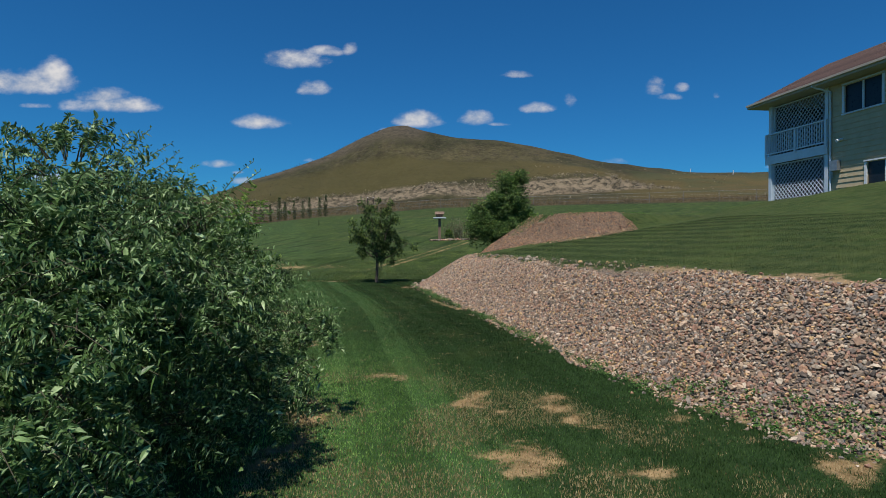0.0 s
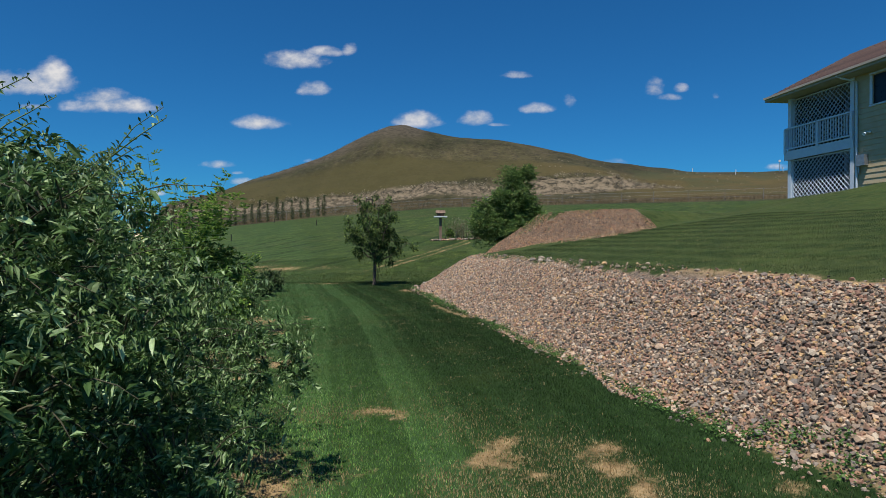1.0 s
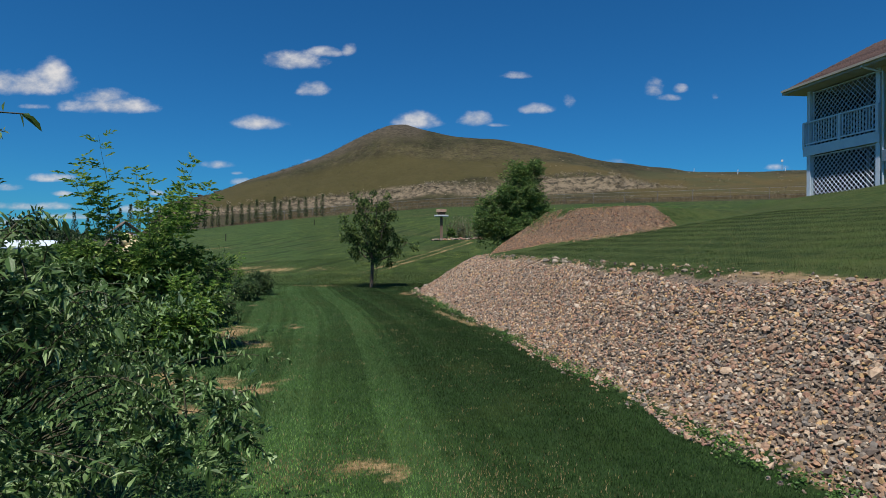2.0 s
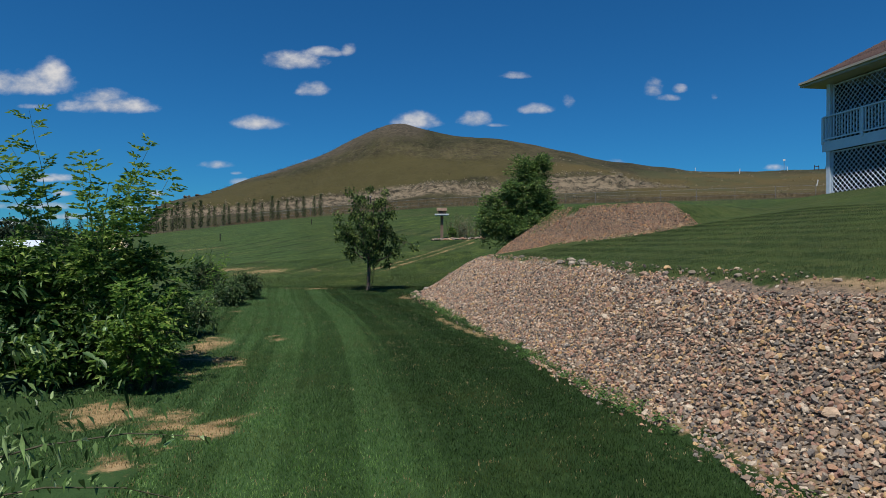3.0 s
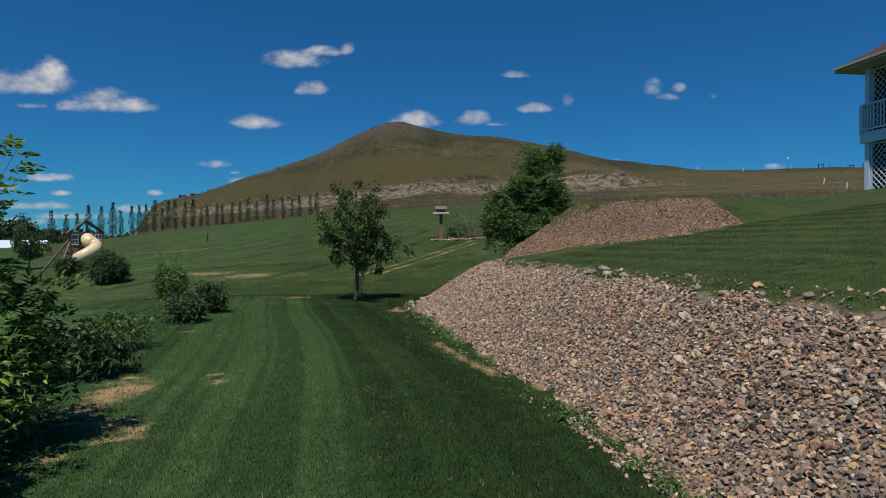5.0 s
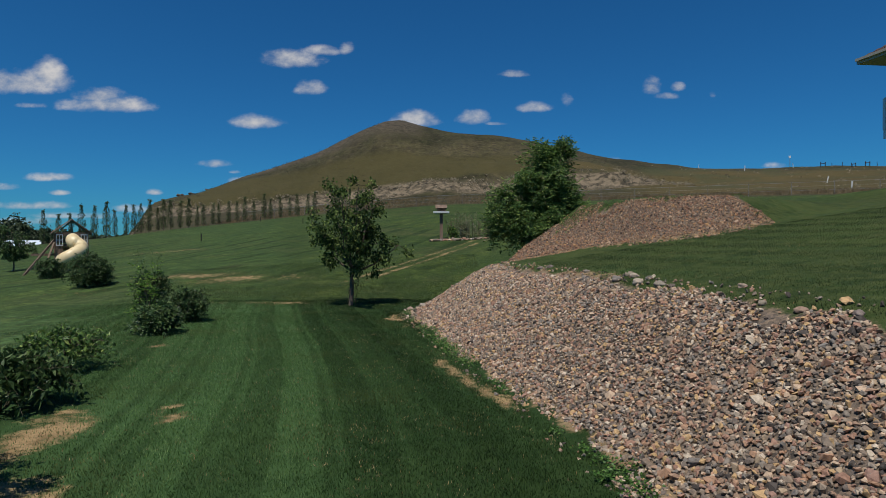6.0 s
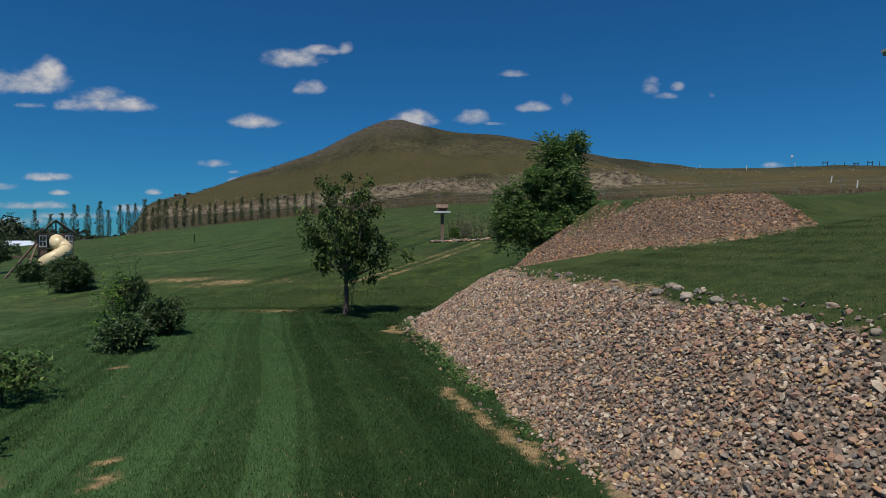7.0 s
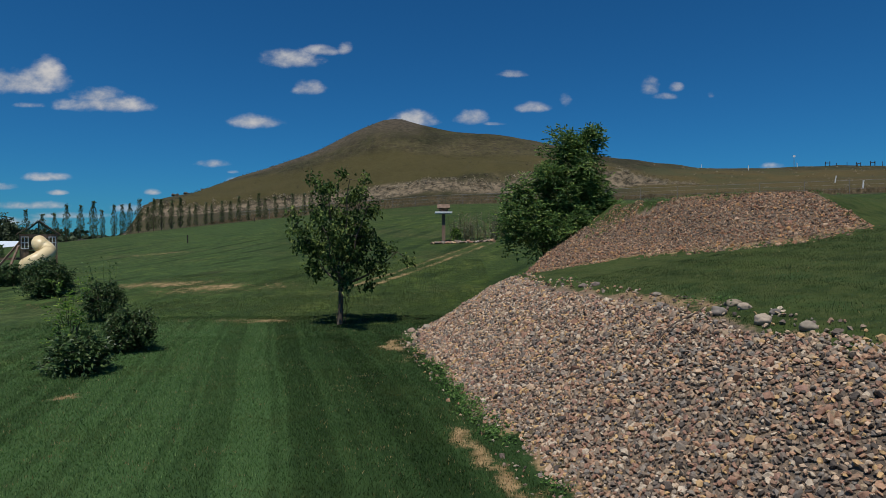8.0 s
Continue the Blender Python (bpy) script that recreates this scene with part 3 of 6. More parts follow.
def inside(line, x, y):
    """Signed distance from a line of points: positive on its right-hand side."""
    x, y = np.asarray(x, float), np.asarray(y, float)
    best, sign = np.full(x.shape, 1e9), np.ones(x.shape)
    for (x0, y0), (x1, y1) in zip(line[:-1], line[1:]):
        dx, dy = x1 - x0, y1 - y0
        k = np.clip(((x - x0) * dx + (y - y0) * dy) / (dx * dx + dy * dy), 0, 1)
        d = np.hypot(x - x0 - k * dx, y - y0 - k * dy)
        near = d < best
        best = np.where(near, d, best)
        sign = np.where(near, np.sign((x - x0) * dy - (y - y0) * dx), sign)
    return best * sign


# ---- the lie of the land ----
TOE_LOW = [(9.0, -9), (4.2, 1.3), (2.65, 3.5), (1.93, 4.85), (1.17, 8.4), (0.59, 11.4), (0.0, 13.94), (-0.58, 16.8), (-0.86, 18.1), (-0.80, 18.9), (-0.45, 19.8), (0.05, 20.7), (0.7, 22.5), (1.3, 30), (2, 48)]
TOE_HIGH = [(16, 23.6), (8, 18.8), (6.2, 17.6), (4.95, 16.85), (4.3, 16.75), (3.75, 17.0), (2.3, 18.5), (1.05, 19.7), (0.95, 20.9), (1.7, 22.5), (4, 29), (8, 42)]
WIDE_LOW, WIDE_HIGH = 1.62, 1.45
RIDGE_X = [-140, -100, -84, -76, -70, -58, -53, -44.6, -32, -26, -19.6, -12.6, -7, 2.3, 14.8, 27.3, 40, 54, 63, 68, 96, 121, 220]
RIDGE_Z = [0, 2, 5.5, 10.6, 13.8, 16.0, 19.1, 21.5, 26.2, 29.8, 32.7, 35.5, 33.5, 30.9, 30.3, 28.0, 25.0, 23.0, 21.9, 20.8, 21.2, 21.2, 20]


def edge_of_lawn(x):
    return np.interp(x, [-90, -60, -34, -31, -19, 0, 34, 80], [40, 52, 62, 76, 90, 88, 64, 40])


def high_width(x):
    """How far up the upper bank its slope runs."""
    return WIDE_HIGH + 1.1 * smooth(3.8, 2.2, x) - 0.62 * smooth(4.3, 5.5, x)


def height(x, y):
    x, y = np.asarray(x, float), np.asarray(y, float)
    low = -0.12 - 0.4 * smooth(-5, -14, x) - 0.6 * smooth(-20, -60, x) + 0.02 * (lattice_noise(x, y, 1.7, 3) - 0.5)
    s1, s2 = inside(TOE_LOW, x, y), inside(TOE_HIGH, x, y)
    past = np.maximum(s1 - WIDE_LOW, 0)
    up1 = 0.82 + 3.4 * np.tanh(past * 0.175 / 3.4) + 0.35 * smooth(8, 13, x) + 0.03 * (lattice_noise(x, y, 2.3, 5) - 0.5)
    up2 = smax(up1, 2.12 + 0 * x, 0.25)
    t1, t2 = np.clip(s1 / WIDE_LOW, 0, 1), np.clip(s2 / high_width(x), 0, 1)
    b1 = t1 - 0.2 * np.sin(2 * np.pi * t1) / (2 * np.pi)
    b2 = t2 - 0.2 * np.sin(2 * np.pi * t2) / (2 * np.pi)
    h = low + (up1 - low) * b1
    h = h + (up2 - up1) * b2 * (s1 > 0)
    rise = np.interp(y, [-400, 0, 21.5, 26, 50, 90, 118, 130, 5000], [-3.0, -2.0, -0.25, 0.45, 3.1, 6.5, 10.1, 11.5, 14])
    side = np.where(x < 0, 0.08 * np.maximum(x, -60), 0.04 * np.minimum(x, 120))
    h = smax(h, rise + side * smooth(10, 40, y), 0.35)
    # broken bank at the hill's foot, and the hill
    foot = 117 + 4 * (lattice_noise(x, 0 * x, 9, 11) - 0.5) - 0.06 * x
    bank = smooth(-66, -52, x) * (1 - smooth(30, 46, x)) * (1.5 + 1.6 * smooth(-20, 10, x))
    h = h + bank * smooth(0, 5, y - foot) * (0.8 + 0.4 * lattice_noise(x, y, 3, 12))
    top = np.interp(x, RIDGE_X, RIDGE_Z)
    for k in (1.5, 2.5):
        top = (np.interp(x - k, RIDGE_X, RIDGE_Z) + np.interp(x + k, RIDGE_X, RIDGE_Z) + top) / 3
    climb = np.clip((y - 122) / 48, 0, 1)
    climb = climb ** 0.92 - 0.06 * np.sin(2 * np.pi * climb)
    wob = 0.9 * (lattice_noise(x, y, 14, 21) - 0.5) + 0.5 * (lattice_noise(x, y, 5, 22) - 0.5)
    fall = np.maximum(top + wob * 0.6 - np.maximum(y - 170, 0) * 0.2, np.minimum(top, 4))
    h = np.where(y > 122, h * (1 - climb) + fall * climb + wob * (climb * (1 - climb)) * 2, h)
    # the valley to the side of the hill
    gone = smooth(0, 9, -(x + 0.4 + 0.485 * (y - 9))) * smooth(0, 16, y - edge_of_lawn(x) - 1)
    h = h * (1 - gone) - (0.7 + 1.0 * smooth(110, 220, y)) * gone
    return np.where(y > 240, np.minimum(h, 6 - 6 * smooth(240, 500, y)), h)


# Bare and scorched spots in the lawn: place and half sizes.
SPOTS = [
    (-0.65, 5.73, 0.32, 0.22), (-0.63, 4.58, 0.08, 0.30), (0.28, 4.92, 0.17, 0.36), (0.90, 4.82, 0.22, 0.22), (1.08, 4.36, 0.12, 0.2), (0.43, 3.6, 0.28, 0.2),
    (1.19, 3.51, 0.16, 0.18), (-1.10, 4.55, 0.14, 0.35), (-1.02, 3.70, 0.13, 0.40), (1.85, 4.3, 0.12, 0.25), (-2.4, 9.96, 0.24, 0.22), (-2.85, 10.05, 0.25, 0.2), (-2.15, 9.45, 0.10, 0.2), (-2.6, 9.3, 0.16, 0.16), (-1.76, 7.77, 0.17, 0.15),
    (-2.16, 7.89, 0.2, 0.2), (-2.73, 8.06, 0.32, 0.3), (-2.09, 7.33, 0.16, 0.16), (-3.12, 10.82, 0.26, 0.5),  (2.4, 3.5, 0.26, 0.28),
    (-1.07, 17.7, 0.2, 0.4), (-2.45, 11.62, 0.12, 0.16), (-3.15, 11.51, 0.24, 0.22), (-3.93, 14.72, 0.14, 0.22), (-0.74, 16.7, 0.13, 0.24),
]


def crest(y):
    """How far up the lower bank its stones reach."""
    return WIDE_LOW - 0.13 * smooth(7.6, 8.8, y) * (1 - smooth(13.2, 14.4, y)) + 0.2 * smooth(7.4, 5.8, y) - 0.05 * smooth(14, 17, y)


def bareness(x, y):
    x, y = np.asarray(x, float), np.asarray(y, float)
    b = np.zeros(x.shape)
    x0, y0 = x, y
    x = x + 0.30 * (lattice_noise(x0, y0, 0.23, 32) - 0.5) + 0.14 * (lattice_noise(x0, y0, 0.08, 33) - 0.5)
    y = y + 0.60 * (lattice_noise(x0, y0, 0.26, 34) - 0.5) + 0.24 * (lattice_noise(x0, y0, 0.09, 35) - 0.5)
    for cx, cy, rx, ry in SPOTS:
        b = np.maximum(b, 0.95 * (1 - 0.62 * (((x - cx) / rx) ** 2 + ((y - cy) / ry) ** 2)))
    x, y = x0, y0
    # soil under the stones, and the worn wheel track up to the garden bed
    s1, s2 = inside(TOE_LOW, x, y), inside(TOE_HIGH, x, y)
    b = np.maximum(b, (s1 > 0.05) * (s1 < crest(y) + 0.05) * (y < 20.8))
    b = np.maximum(b, (s2 > 0.05) * (s2 < WIDE_HIGH) * (x < 5.4) * (y < 22))
    b = np.maximum(b, 1.0 * (1 - np.abs(s1 - crest(y) - 0.16) / (0.26 + 0.14 * smooth(13.5, 12, y) * smooth(7, 9, y))) * smooth(0.36, 0.66, lattice_noise(x, y, 0.5, 31)) * (y < 15.5))
    rut = [(-0.30, 13.75), (-0.06, 12.9), (0.12, 12.4), (0.36, 11.6)]
    b = np.maximum(b, (1.05 - np.abs(inside(rut, x, y) + 0.08 * (lattice_noise(x, y, 0.3, 38) - 0.5)) / 0.13) * smooth(11.4, 11.9, y) * (1 - smooth(13.5, 13.9, y)))
    for off in (-0.28, 0.28):
        line = [(-3.4 + off, 23.3), (-1.6 + off, 26.6), (0.2 + off, 30.5), (1.7 + off, 34.0)]
        b = np.maximum(b, (1.0 - np.abs(inside(line, x, y)) / 0.22) * smooth(23.0, 26.0, y) * (y < 34) * (0.42 + 0.5 * lattice_noise(x, y, 0.8, 36)))
    b = np.maximum(b, 0.6 * (1 - np.hypot((x + 13) / 7, (y - 114) / 2.5)))
    for cx, cy, rx, ry, k in ((-6.5, 25.6, 3.0, 1.2, 0.8), (-8.8, 26.8, 2.8, 1.1, 0.9), (-4.4, 20.35, 1.8, 0.5, 1.15), (-11, 24, 2.5, 1.2, 0.4), (-15, 40, 7, 1.5, 0.5)):
        b = np.maximum(b, k * (1 - np.hypot((x - cx) / rx, (y - cy) / ry)) * (0.35 + lattice_noise(x, y, 0.7, 37)))
    return np.clip(b, 0, 1)


def ladder(fine_lo, fine_hi, step, lo, hi, grow):
    mid = list(np.arange(fine_lo, fine_hi + 1e-6, step))
    up, d = [mid[-1]], step
    while up[-1] < hi:
        d *= grow
        up.append(up[-1] + d)
    down, d = [mid[0]], step
    while down[-1] > lo:
        d *= grow
        down.append(down[-1] - d)
    return np.array(down[:0:-1] + mid + up[1:])


def build_ground():
    xs, ys = ladder(-6, 7.5, 0.14, -1500, 1500, 1.058), ladder(1, 22, 0.14, -500, 3500, 1.036)
    gx, gy = np.meshgrid(xs, ys, indexing="xy")
    z = height(gx, gy)
    geo = Geo()
    ny, nx = gx.shape
    i, j = np.meshgrid(np.arange(ny - 1), np.arange(nx - 1), indexing="ij")
    k = i * nx + j
    geo.add(np.stack([gx, gy, z], -1), np.stack([k, k + 1, k + nx + 1, k + nx], -1).reshape(-1, 4))
    ob = new("ground", geo.mesh("ground", M_GROUND, True))
    tagged(ob, "mown green lawn with bare patches rising to dry brown prairie hill", "ground", kind="structure")
    dry = smooth(-1.0, 1.5, gy - edge_of_lawn(gx))
    dry = dry * (1 - 0.8 * smooth(0, 9, -(gx + 0.4 + 0.5 * (gy - 9))) * smooth(80, 110, gy))
    dry = np.maximum(dry, smooth(-45, -60, gx) * 0.8)
    scree = smooth(136, 160, gy) * smooth(-58, -40, gx) * (1 - smooth(-10, 4, gx)) * 0.8
    scree = np.maximum(scree, smooth(114.5, 116.5, gy + 0.06 * gx) * (1 - smooth(121, 123.5, gy + 0.06 * gx)) * smooth(-64, -52, gx) * (1 - smooth(34, 48, gx)))
    s1, s2 = inside(TOE_LOW, gx, gy), inside(TOE_HIGH, gx, gy)
    stony = smooth(0.0, 0.2, s1) * (1 - 0.7 * smooth(WIDE_LOW - 0.1, WIDE_LOW + 0.1, s1)) * (1 - smooth(WIDE_LOW + 0.4, WIDE_LOW + 0.7, s1)) + smooth(0.0, 0.2, s2) * (1 - smooth(WIDE_HIGH - 0.1, WIDE_HIGH + 0.1, s2)) * (gx < 6.4)
    gold = smooth(120, 126, gy) * (1 - smooth(134, 146, gy + 0.15 * gx)) * smooth(-70, -50, gx)
    gold = np.maximum(gold, 0.75 * smooth(16, 40, gx) * smooth(64, 80, gy) * (1 - smooth(125, 160, gy)))
    dry = np.maximum(dry, 0.20 * np.clip(1.3 - np.hypot((gx + 8.5) / 5.5, (gy - 28.5) / 3.2), 0, 1) + 0.22 * smooth(-5, -9, gx) * (gy < 30))
    for nm, val in (("gold", gold), ("dry", dry), ("bare", bareness(gx, gy)), ("scree", scree), ("stony", stony)):
        at = ob.data.attributes.new(nm, "FLOAT", "POINT")
        at.data.foreach_set("value", val.astype(np.float32).ravel())


build_ground()


# ---- planting tools ----
def leaf_cloud(geo, p, d, length, width, fold=0.25, droop=0.15, rng=RNG, oval=False):
    """Folded, drooping leaves from the points p along the ways d."""
    n = len(p)
    d = d / (np.linalg.norm(d, axis=1)[:, None] + 1e-9)
    r = rng.normal(size=(n, 3)) * 0.6 + np.array([-0.2, -0.55, 0.9])
    side = np.cross(d, r)
    side /= np.linalg.norm(side, axis=1)[:, None] + 1e-9
    up = np.cross(side, d)
    up *= np.where(up[:, 2:] < 0, -1, 1)
    ln, wd = (length * rng.uniform(0.65, 1.2, n))[:, None], (width * rng.uniform(0.75, 1.2, n))[:, None]
    sag = np.array([0, 0, -1.0]) * ln * droop
    if oval:
        a, b = p + d * ln * 0.28 + sag * 0.15, p + d * ln * 0.66 + sag * 0.5
        out = side * wd / 2 + up * wd * fold * 0.7
        inn = -side * wd / 2 + up * wd * fold * 0.7
        v = np.stack([p, a + out, b + out * 0.8, p + d * ln + sag, b + inn * 0.8, a + inn, a, b], 1)
        k = np.arange(n)[:, None, None] * 8
        geo.add(v, (k + np.array([[0, 6, 1], [1, 6, 2], [6, 7, 2], [2, 7, 3], [0, 5, 6], [5, 4, 6], [6, 4, 7], [4, 3, 7]])).reshape(-1, 3))
        return
    mid = p + d * ln * 0.45
    v = np.stack([p, mid + side * wd / 2 + up * wd * fold, p + d * ln + sag, mid - side * wd / 2 + up * wd * fold], 1)
    k = np.arange(n)[:, None, None] * 4
    geo.add(v, (k + np.array([[0, 2, 1], [0, 3, 2]])).reshape(-1, 3))


def shoots(n, centre, radii, rng, inner=0.35, droop=0.35, upward=0.35, spread=(0.7, 1.05), low=-0.75, boxy=1.0):
    """Arching paths that end on a rough ellipsoid. Returns points (n, 6, 3)."""
    a = rng.uniform(0, 2 * np.pi, n)
    s = rng.uniform(low, 1.0, n)
    c = np.sqrt(np.maximum(1 - s * s, 0))
    d = np.stack([np.cos(a) * c, np.sin(a) * c, s], 1)
    d = np.sign(d) * np.abs(d) ** boxy
    lump = 0.74 + 0.52 * lattice_noise(a * 2, s * 3 + 9, 0.8, int(rng.integers(999)))
    end = centre + d * radii * (rng.uniform(*spread, n) * lump)[:, None]
    start = centre + d * radii * inner * np.array([1, 1, 0.8]) - np.array([0, 0, radii[2] * 0.15])
    t = np.linspace(0, 1, 6)[None, :, None]
    lift = np.array([0, 0, 1.0]) * radii[2] * upward
    arch = 4 * t * (1 - t) * lift * rng.uniform(0.2, 1.0, n)[:, None, None] * 0.5
    tail = -np.array([0, 0, 1.0]) * radii[2] * droop * t ** 3 * rng.uniform(0, 0.5, n)[:, None, None]
    return start[:, None] * (1 - t) + end[:, None] * t + arch + tail


def dress(geo, paths, per, length, width, rng, first=0.3, out=0.75, fold=0.25, droop=0.15, upbias=0.15, pinnate=0, oval=False):
    """Leaves along paths."""
    n, m, _ = paths.shape
    t = np.tile(np.linspace(first, 1.0, per), n) + rng.uniform(-0.02, 0.02, n * per)
    t = np.clip(t, 0, 0.999)
    which = np.repeat(np.arange(n), per)
    q = t * (m - 1)
    i = q.astype(int)
    f = (q - i)[:, None]
    p = paths[which, i] * (1 - f) + paths[which, i + 1] * f
    tan = paths[which, i + 1] - paths[which, i]
    tan /= np.linalg.norm(tan, axis=1)[:, None] + 1e-9
    rad = rng.normal(size=(n * per, 3))
    rad -= tan * (rad * tan).sum(1)[:, None]
    rad /= np.linalg.norm(rad, axis=1)[:, None] + 1e-9
    d = tan * (1 - out) + rad * out + np.array([0, 0, upbias])
    if not pinnate:
        leaf_cloud(geo, p, d, length, width, fold, droop, rng, oval)
        return
    # compound leaves: a stalk with leaflets on both sides and one at the tip
    d /= np.linalg.norm(d, axis=1)[:, None]
    side = np.cross(d, np.array([0, 0, 1.0]))
    side /= np.linalg.norm(side, axis=1)[:, None] + 1e-9
    stalk = length * 2.2
    for k in range(pinnate):
        u = stalk * (0.35 + 0.65 * k / max(pinnate - 1, 1))
        base = p + d * u - np.array([0, 0, 1.0]) * 0.25 * stalk * (u / stalk) ** 2
        for sgn in ((-1, 1) if k < pinnate - 1 else (0,)):
            leaf_cloud(geo, base, d * (0.55 if sgn else 1) + side * sgn * 0.8 + rng.normal(size=d.shape) * 0.12, length, width, fold, droop, rng)


def twigs(geo, paths, r0, r1, sides=3):
    for p in paths:
        geo.tube(p, np.linspace(r0, r1, len(p)), sides)


def shrub(name, at, radii, count, per, leaf, mat, label, category="shrub", seed=1, bark=M_TWIG, pinnate=0, spikes=0, spike_len=0.6, lift=1.0, stems=7, fold=0.25, droop=0.15, upbias=0.15, inner_n=0, group="", low=-0.75, spread=(0.7, 1.05), boxy=1.0, lobes=None, spike_per=0, leaf_from=0.3, twig_n=99999, spike_bend=0.12, spike_mat=None, broad=None):
    """A shrub on its base: stems, leafy arching shoots and, where it has them, upright leaders."""
    rng = np.random.default_rng(seed)
    ob = thing(name, at, label, category, group)
    radii = np.array(radii)
    centre = np.array([0, 0, radii[2] * lift])
    wood, leaves = Geo(), Geo()
    for k in range(stems):
        a = rng.uniform(0, 2 * np.pi)
        e = centre + np.array([np.cos(a), np.sin(a), 0.3]) * radii * rng.uniform(0.3, 0.75)
        b = np.array([np.cos(a), np.sin(a), 0]) * 0.08 * rng.uniform(0.3, 1.5) + np.array([0, 0, -0.06])
        t = np.linspace(0, 1, 7)[:, None]
        p = b * (1 - t) + e * t + np.array([0, 0, 1]) * 0.25 * radii[2] * np.sin(np.pi * t) + rng.normal(size=(7, 3)) * 0.02 * t
        stem = Geo()
        stem.tube(p, np.linspace(0.022, 0.006, 7) * (radii[2] / 0.7) ** 0.5, 5)
        part("stem", stem, bark, ob, "", True)
    heaps = [(centre, radii)] if lobes is None else [(np.array(c), np.array(r)) for c, r in lobes]
    weight = np.array([r[0] * r[2] for c, r in heaps])
    weight = weight / weight.sum()
    paths = np.concatenate([shoots(max(8, int(count * q)), c, r, rng, droop=0.5, low=low, spread=spread, boxy=boxy) for q, (c, r) in zip(weight, heaps)])
    floor_z = 0.02
    paths[..., 2] = np.maximum(paths[..., 2], floor_z + 0.03 * rng.random(paths.shape[:2]))
    twigs(wood, paths[::max(1, len(paths) // twig_n)], 0.005, 0.0015)
    dress(leaves, paths, per, leaf[0], leaf[1], rng, first=leaf_from, fold=fold, droop=droop, upbias=upbias, pinnate=pinnate)
    if broad:
        dress(leaves, paths[::2], broad[0], broad[1], broad[2], rng, first=0.5, fold=fold, droop=droop, upbias=upbias, oval=True)
    if inner_n:
        inner = np.concatenate([shoots(max(6, int(inner_n * q)), c, r * 0.75, rng, spread=(0.5, 1.0), low=low, boxy=boxy) for q, (c, r) in zip(weight, heaps)])
        inner[..., 2] = np.maximum(inner[..., 2], 0.03)
        dress(leaves, inner, per, leaf[0] * 1.1, leaf[1] * 1.2, rng, first=0.1, pinnate=0)
    tagged(part("brushwood", wood, bark, ob, "thin brown twigs", True), kind="stuff")
    part("foliage", leaves, mat, ob)
    if spikes:
        centre, radii = heaps[0]
        a, r = rng.uniform(0, 2 * np.pi, spikes), np.sqrt(rng.random(spikes)) * 0.75
        b = np.stack([centre[0] + np.cos(a) * r * radii[0], centre[1] + np.sin(a) * r * radii[1], centre[2] + radii[2] * (0.75 - 0.55 * r * r)], 1)
        ln = spike_len * rng.uniform(0.55, 1.1, spikes)
        lean = np.stack([np.cos(a) * 0.22, np.sin(a) * 0.22, np.ones(spikes)], 1) + rng.normal(size=(spikes, 3)) * 0.08
        t = np.linspace(0, 1, 6)[None, :, None]
        sp = b[:, None] + lean[:, None] * (ln[:, None, None] * t) + rng.normal(size=(spikes, 6, 3)) * 0.008
        sp += np.stack([np.cos(a), np.sin(a), 0 * a], 1)[:, None] * spike_bend * ln[:, None, None] * t ** 2
        for k in range(spikes):
            sw, sl = Geo(), Geo()
            twigs(sw, sp[k:k + 1], 0.0045, 0.0015, 4)
            dress(sl, sp[k:k + 1], spike_per or max(6, int(per * 0.7)), leaf[0] * 0.95, leaf[1], rng, first=0.15, out=0.8, fold=fold, droop=droop, upbias=0.3, pinnate=pinnate)
            lead = part("leader", sw, M_TWIG2, ob, "upright green leading shoot", True)
            part("foliage", sl, spike_mat or mat, lead)
    return ob


def ground_at(x, y):
    return float(height(np.array([x]), np.array([y]))[0])


def on_ground(x, y, dz=0.0):
    return (x, y, ground_at(x, y) + dz)


# ---- house on the upper lawn ----
HOUSE = Matrix.Translation((14.1, 25.75, 0)) @ Matrix.Rotation(math.atan2(-0.992, 0.126), 4, "Z")  # x runs along the near wall towards the road, y into the house
EAVE_Z, DECK_Z, GRADE = 7.2, 4.88, 2.95


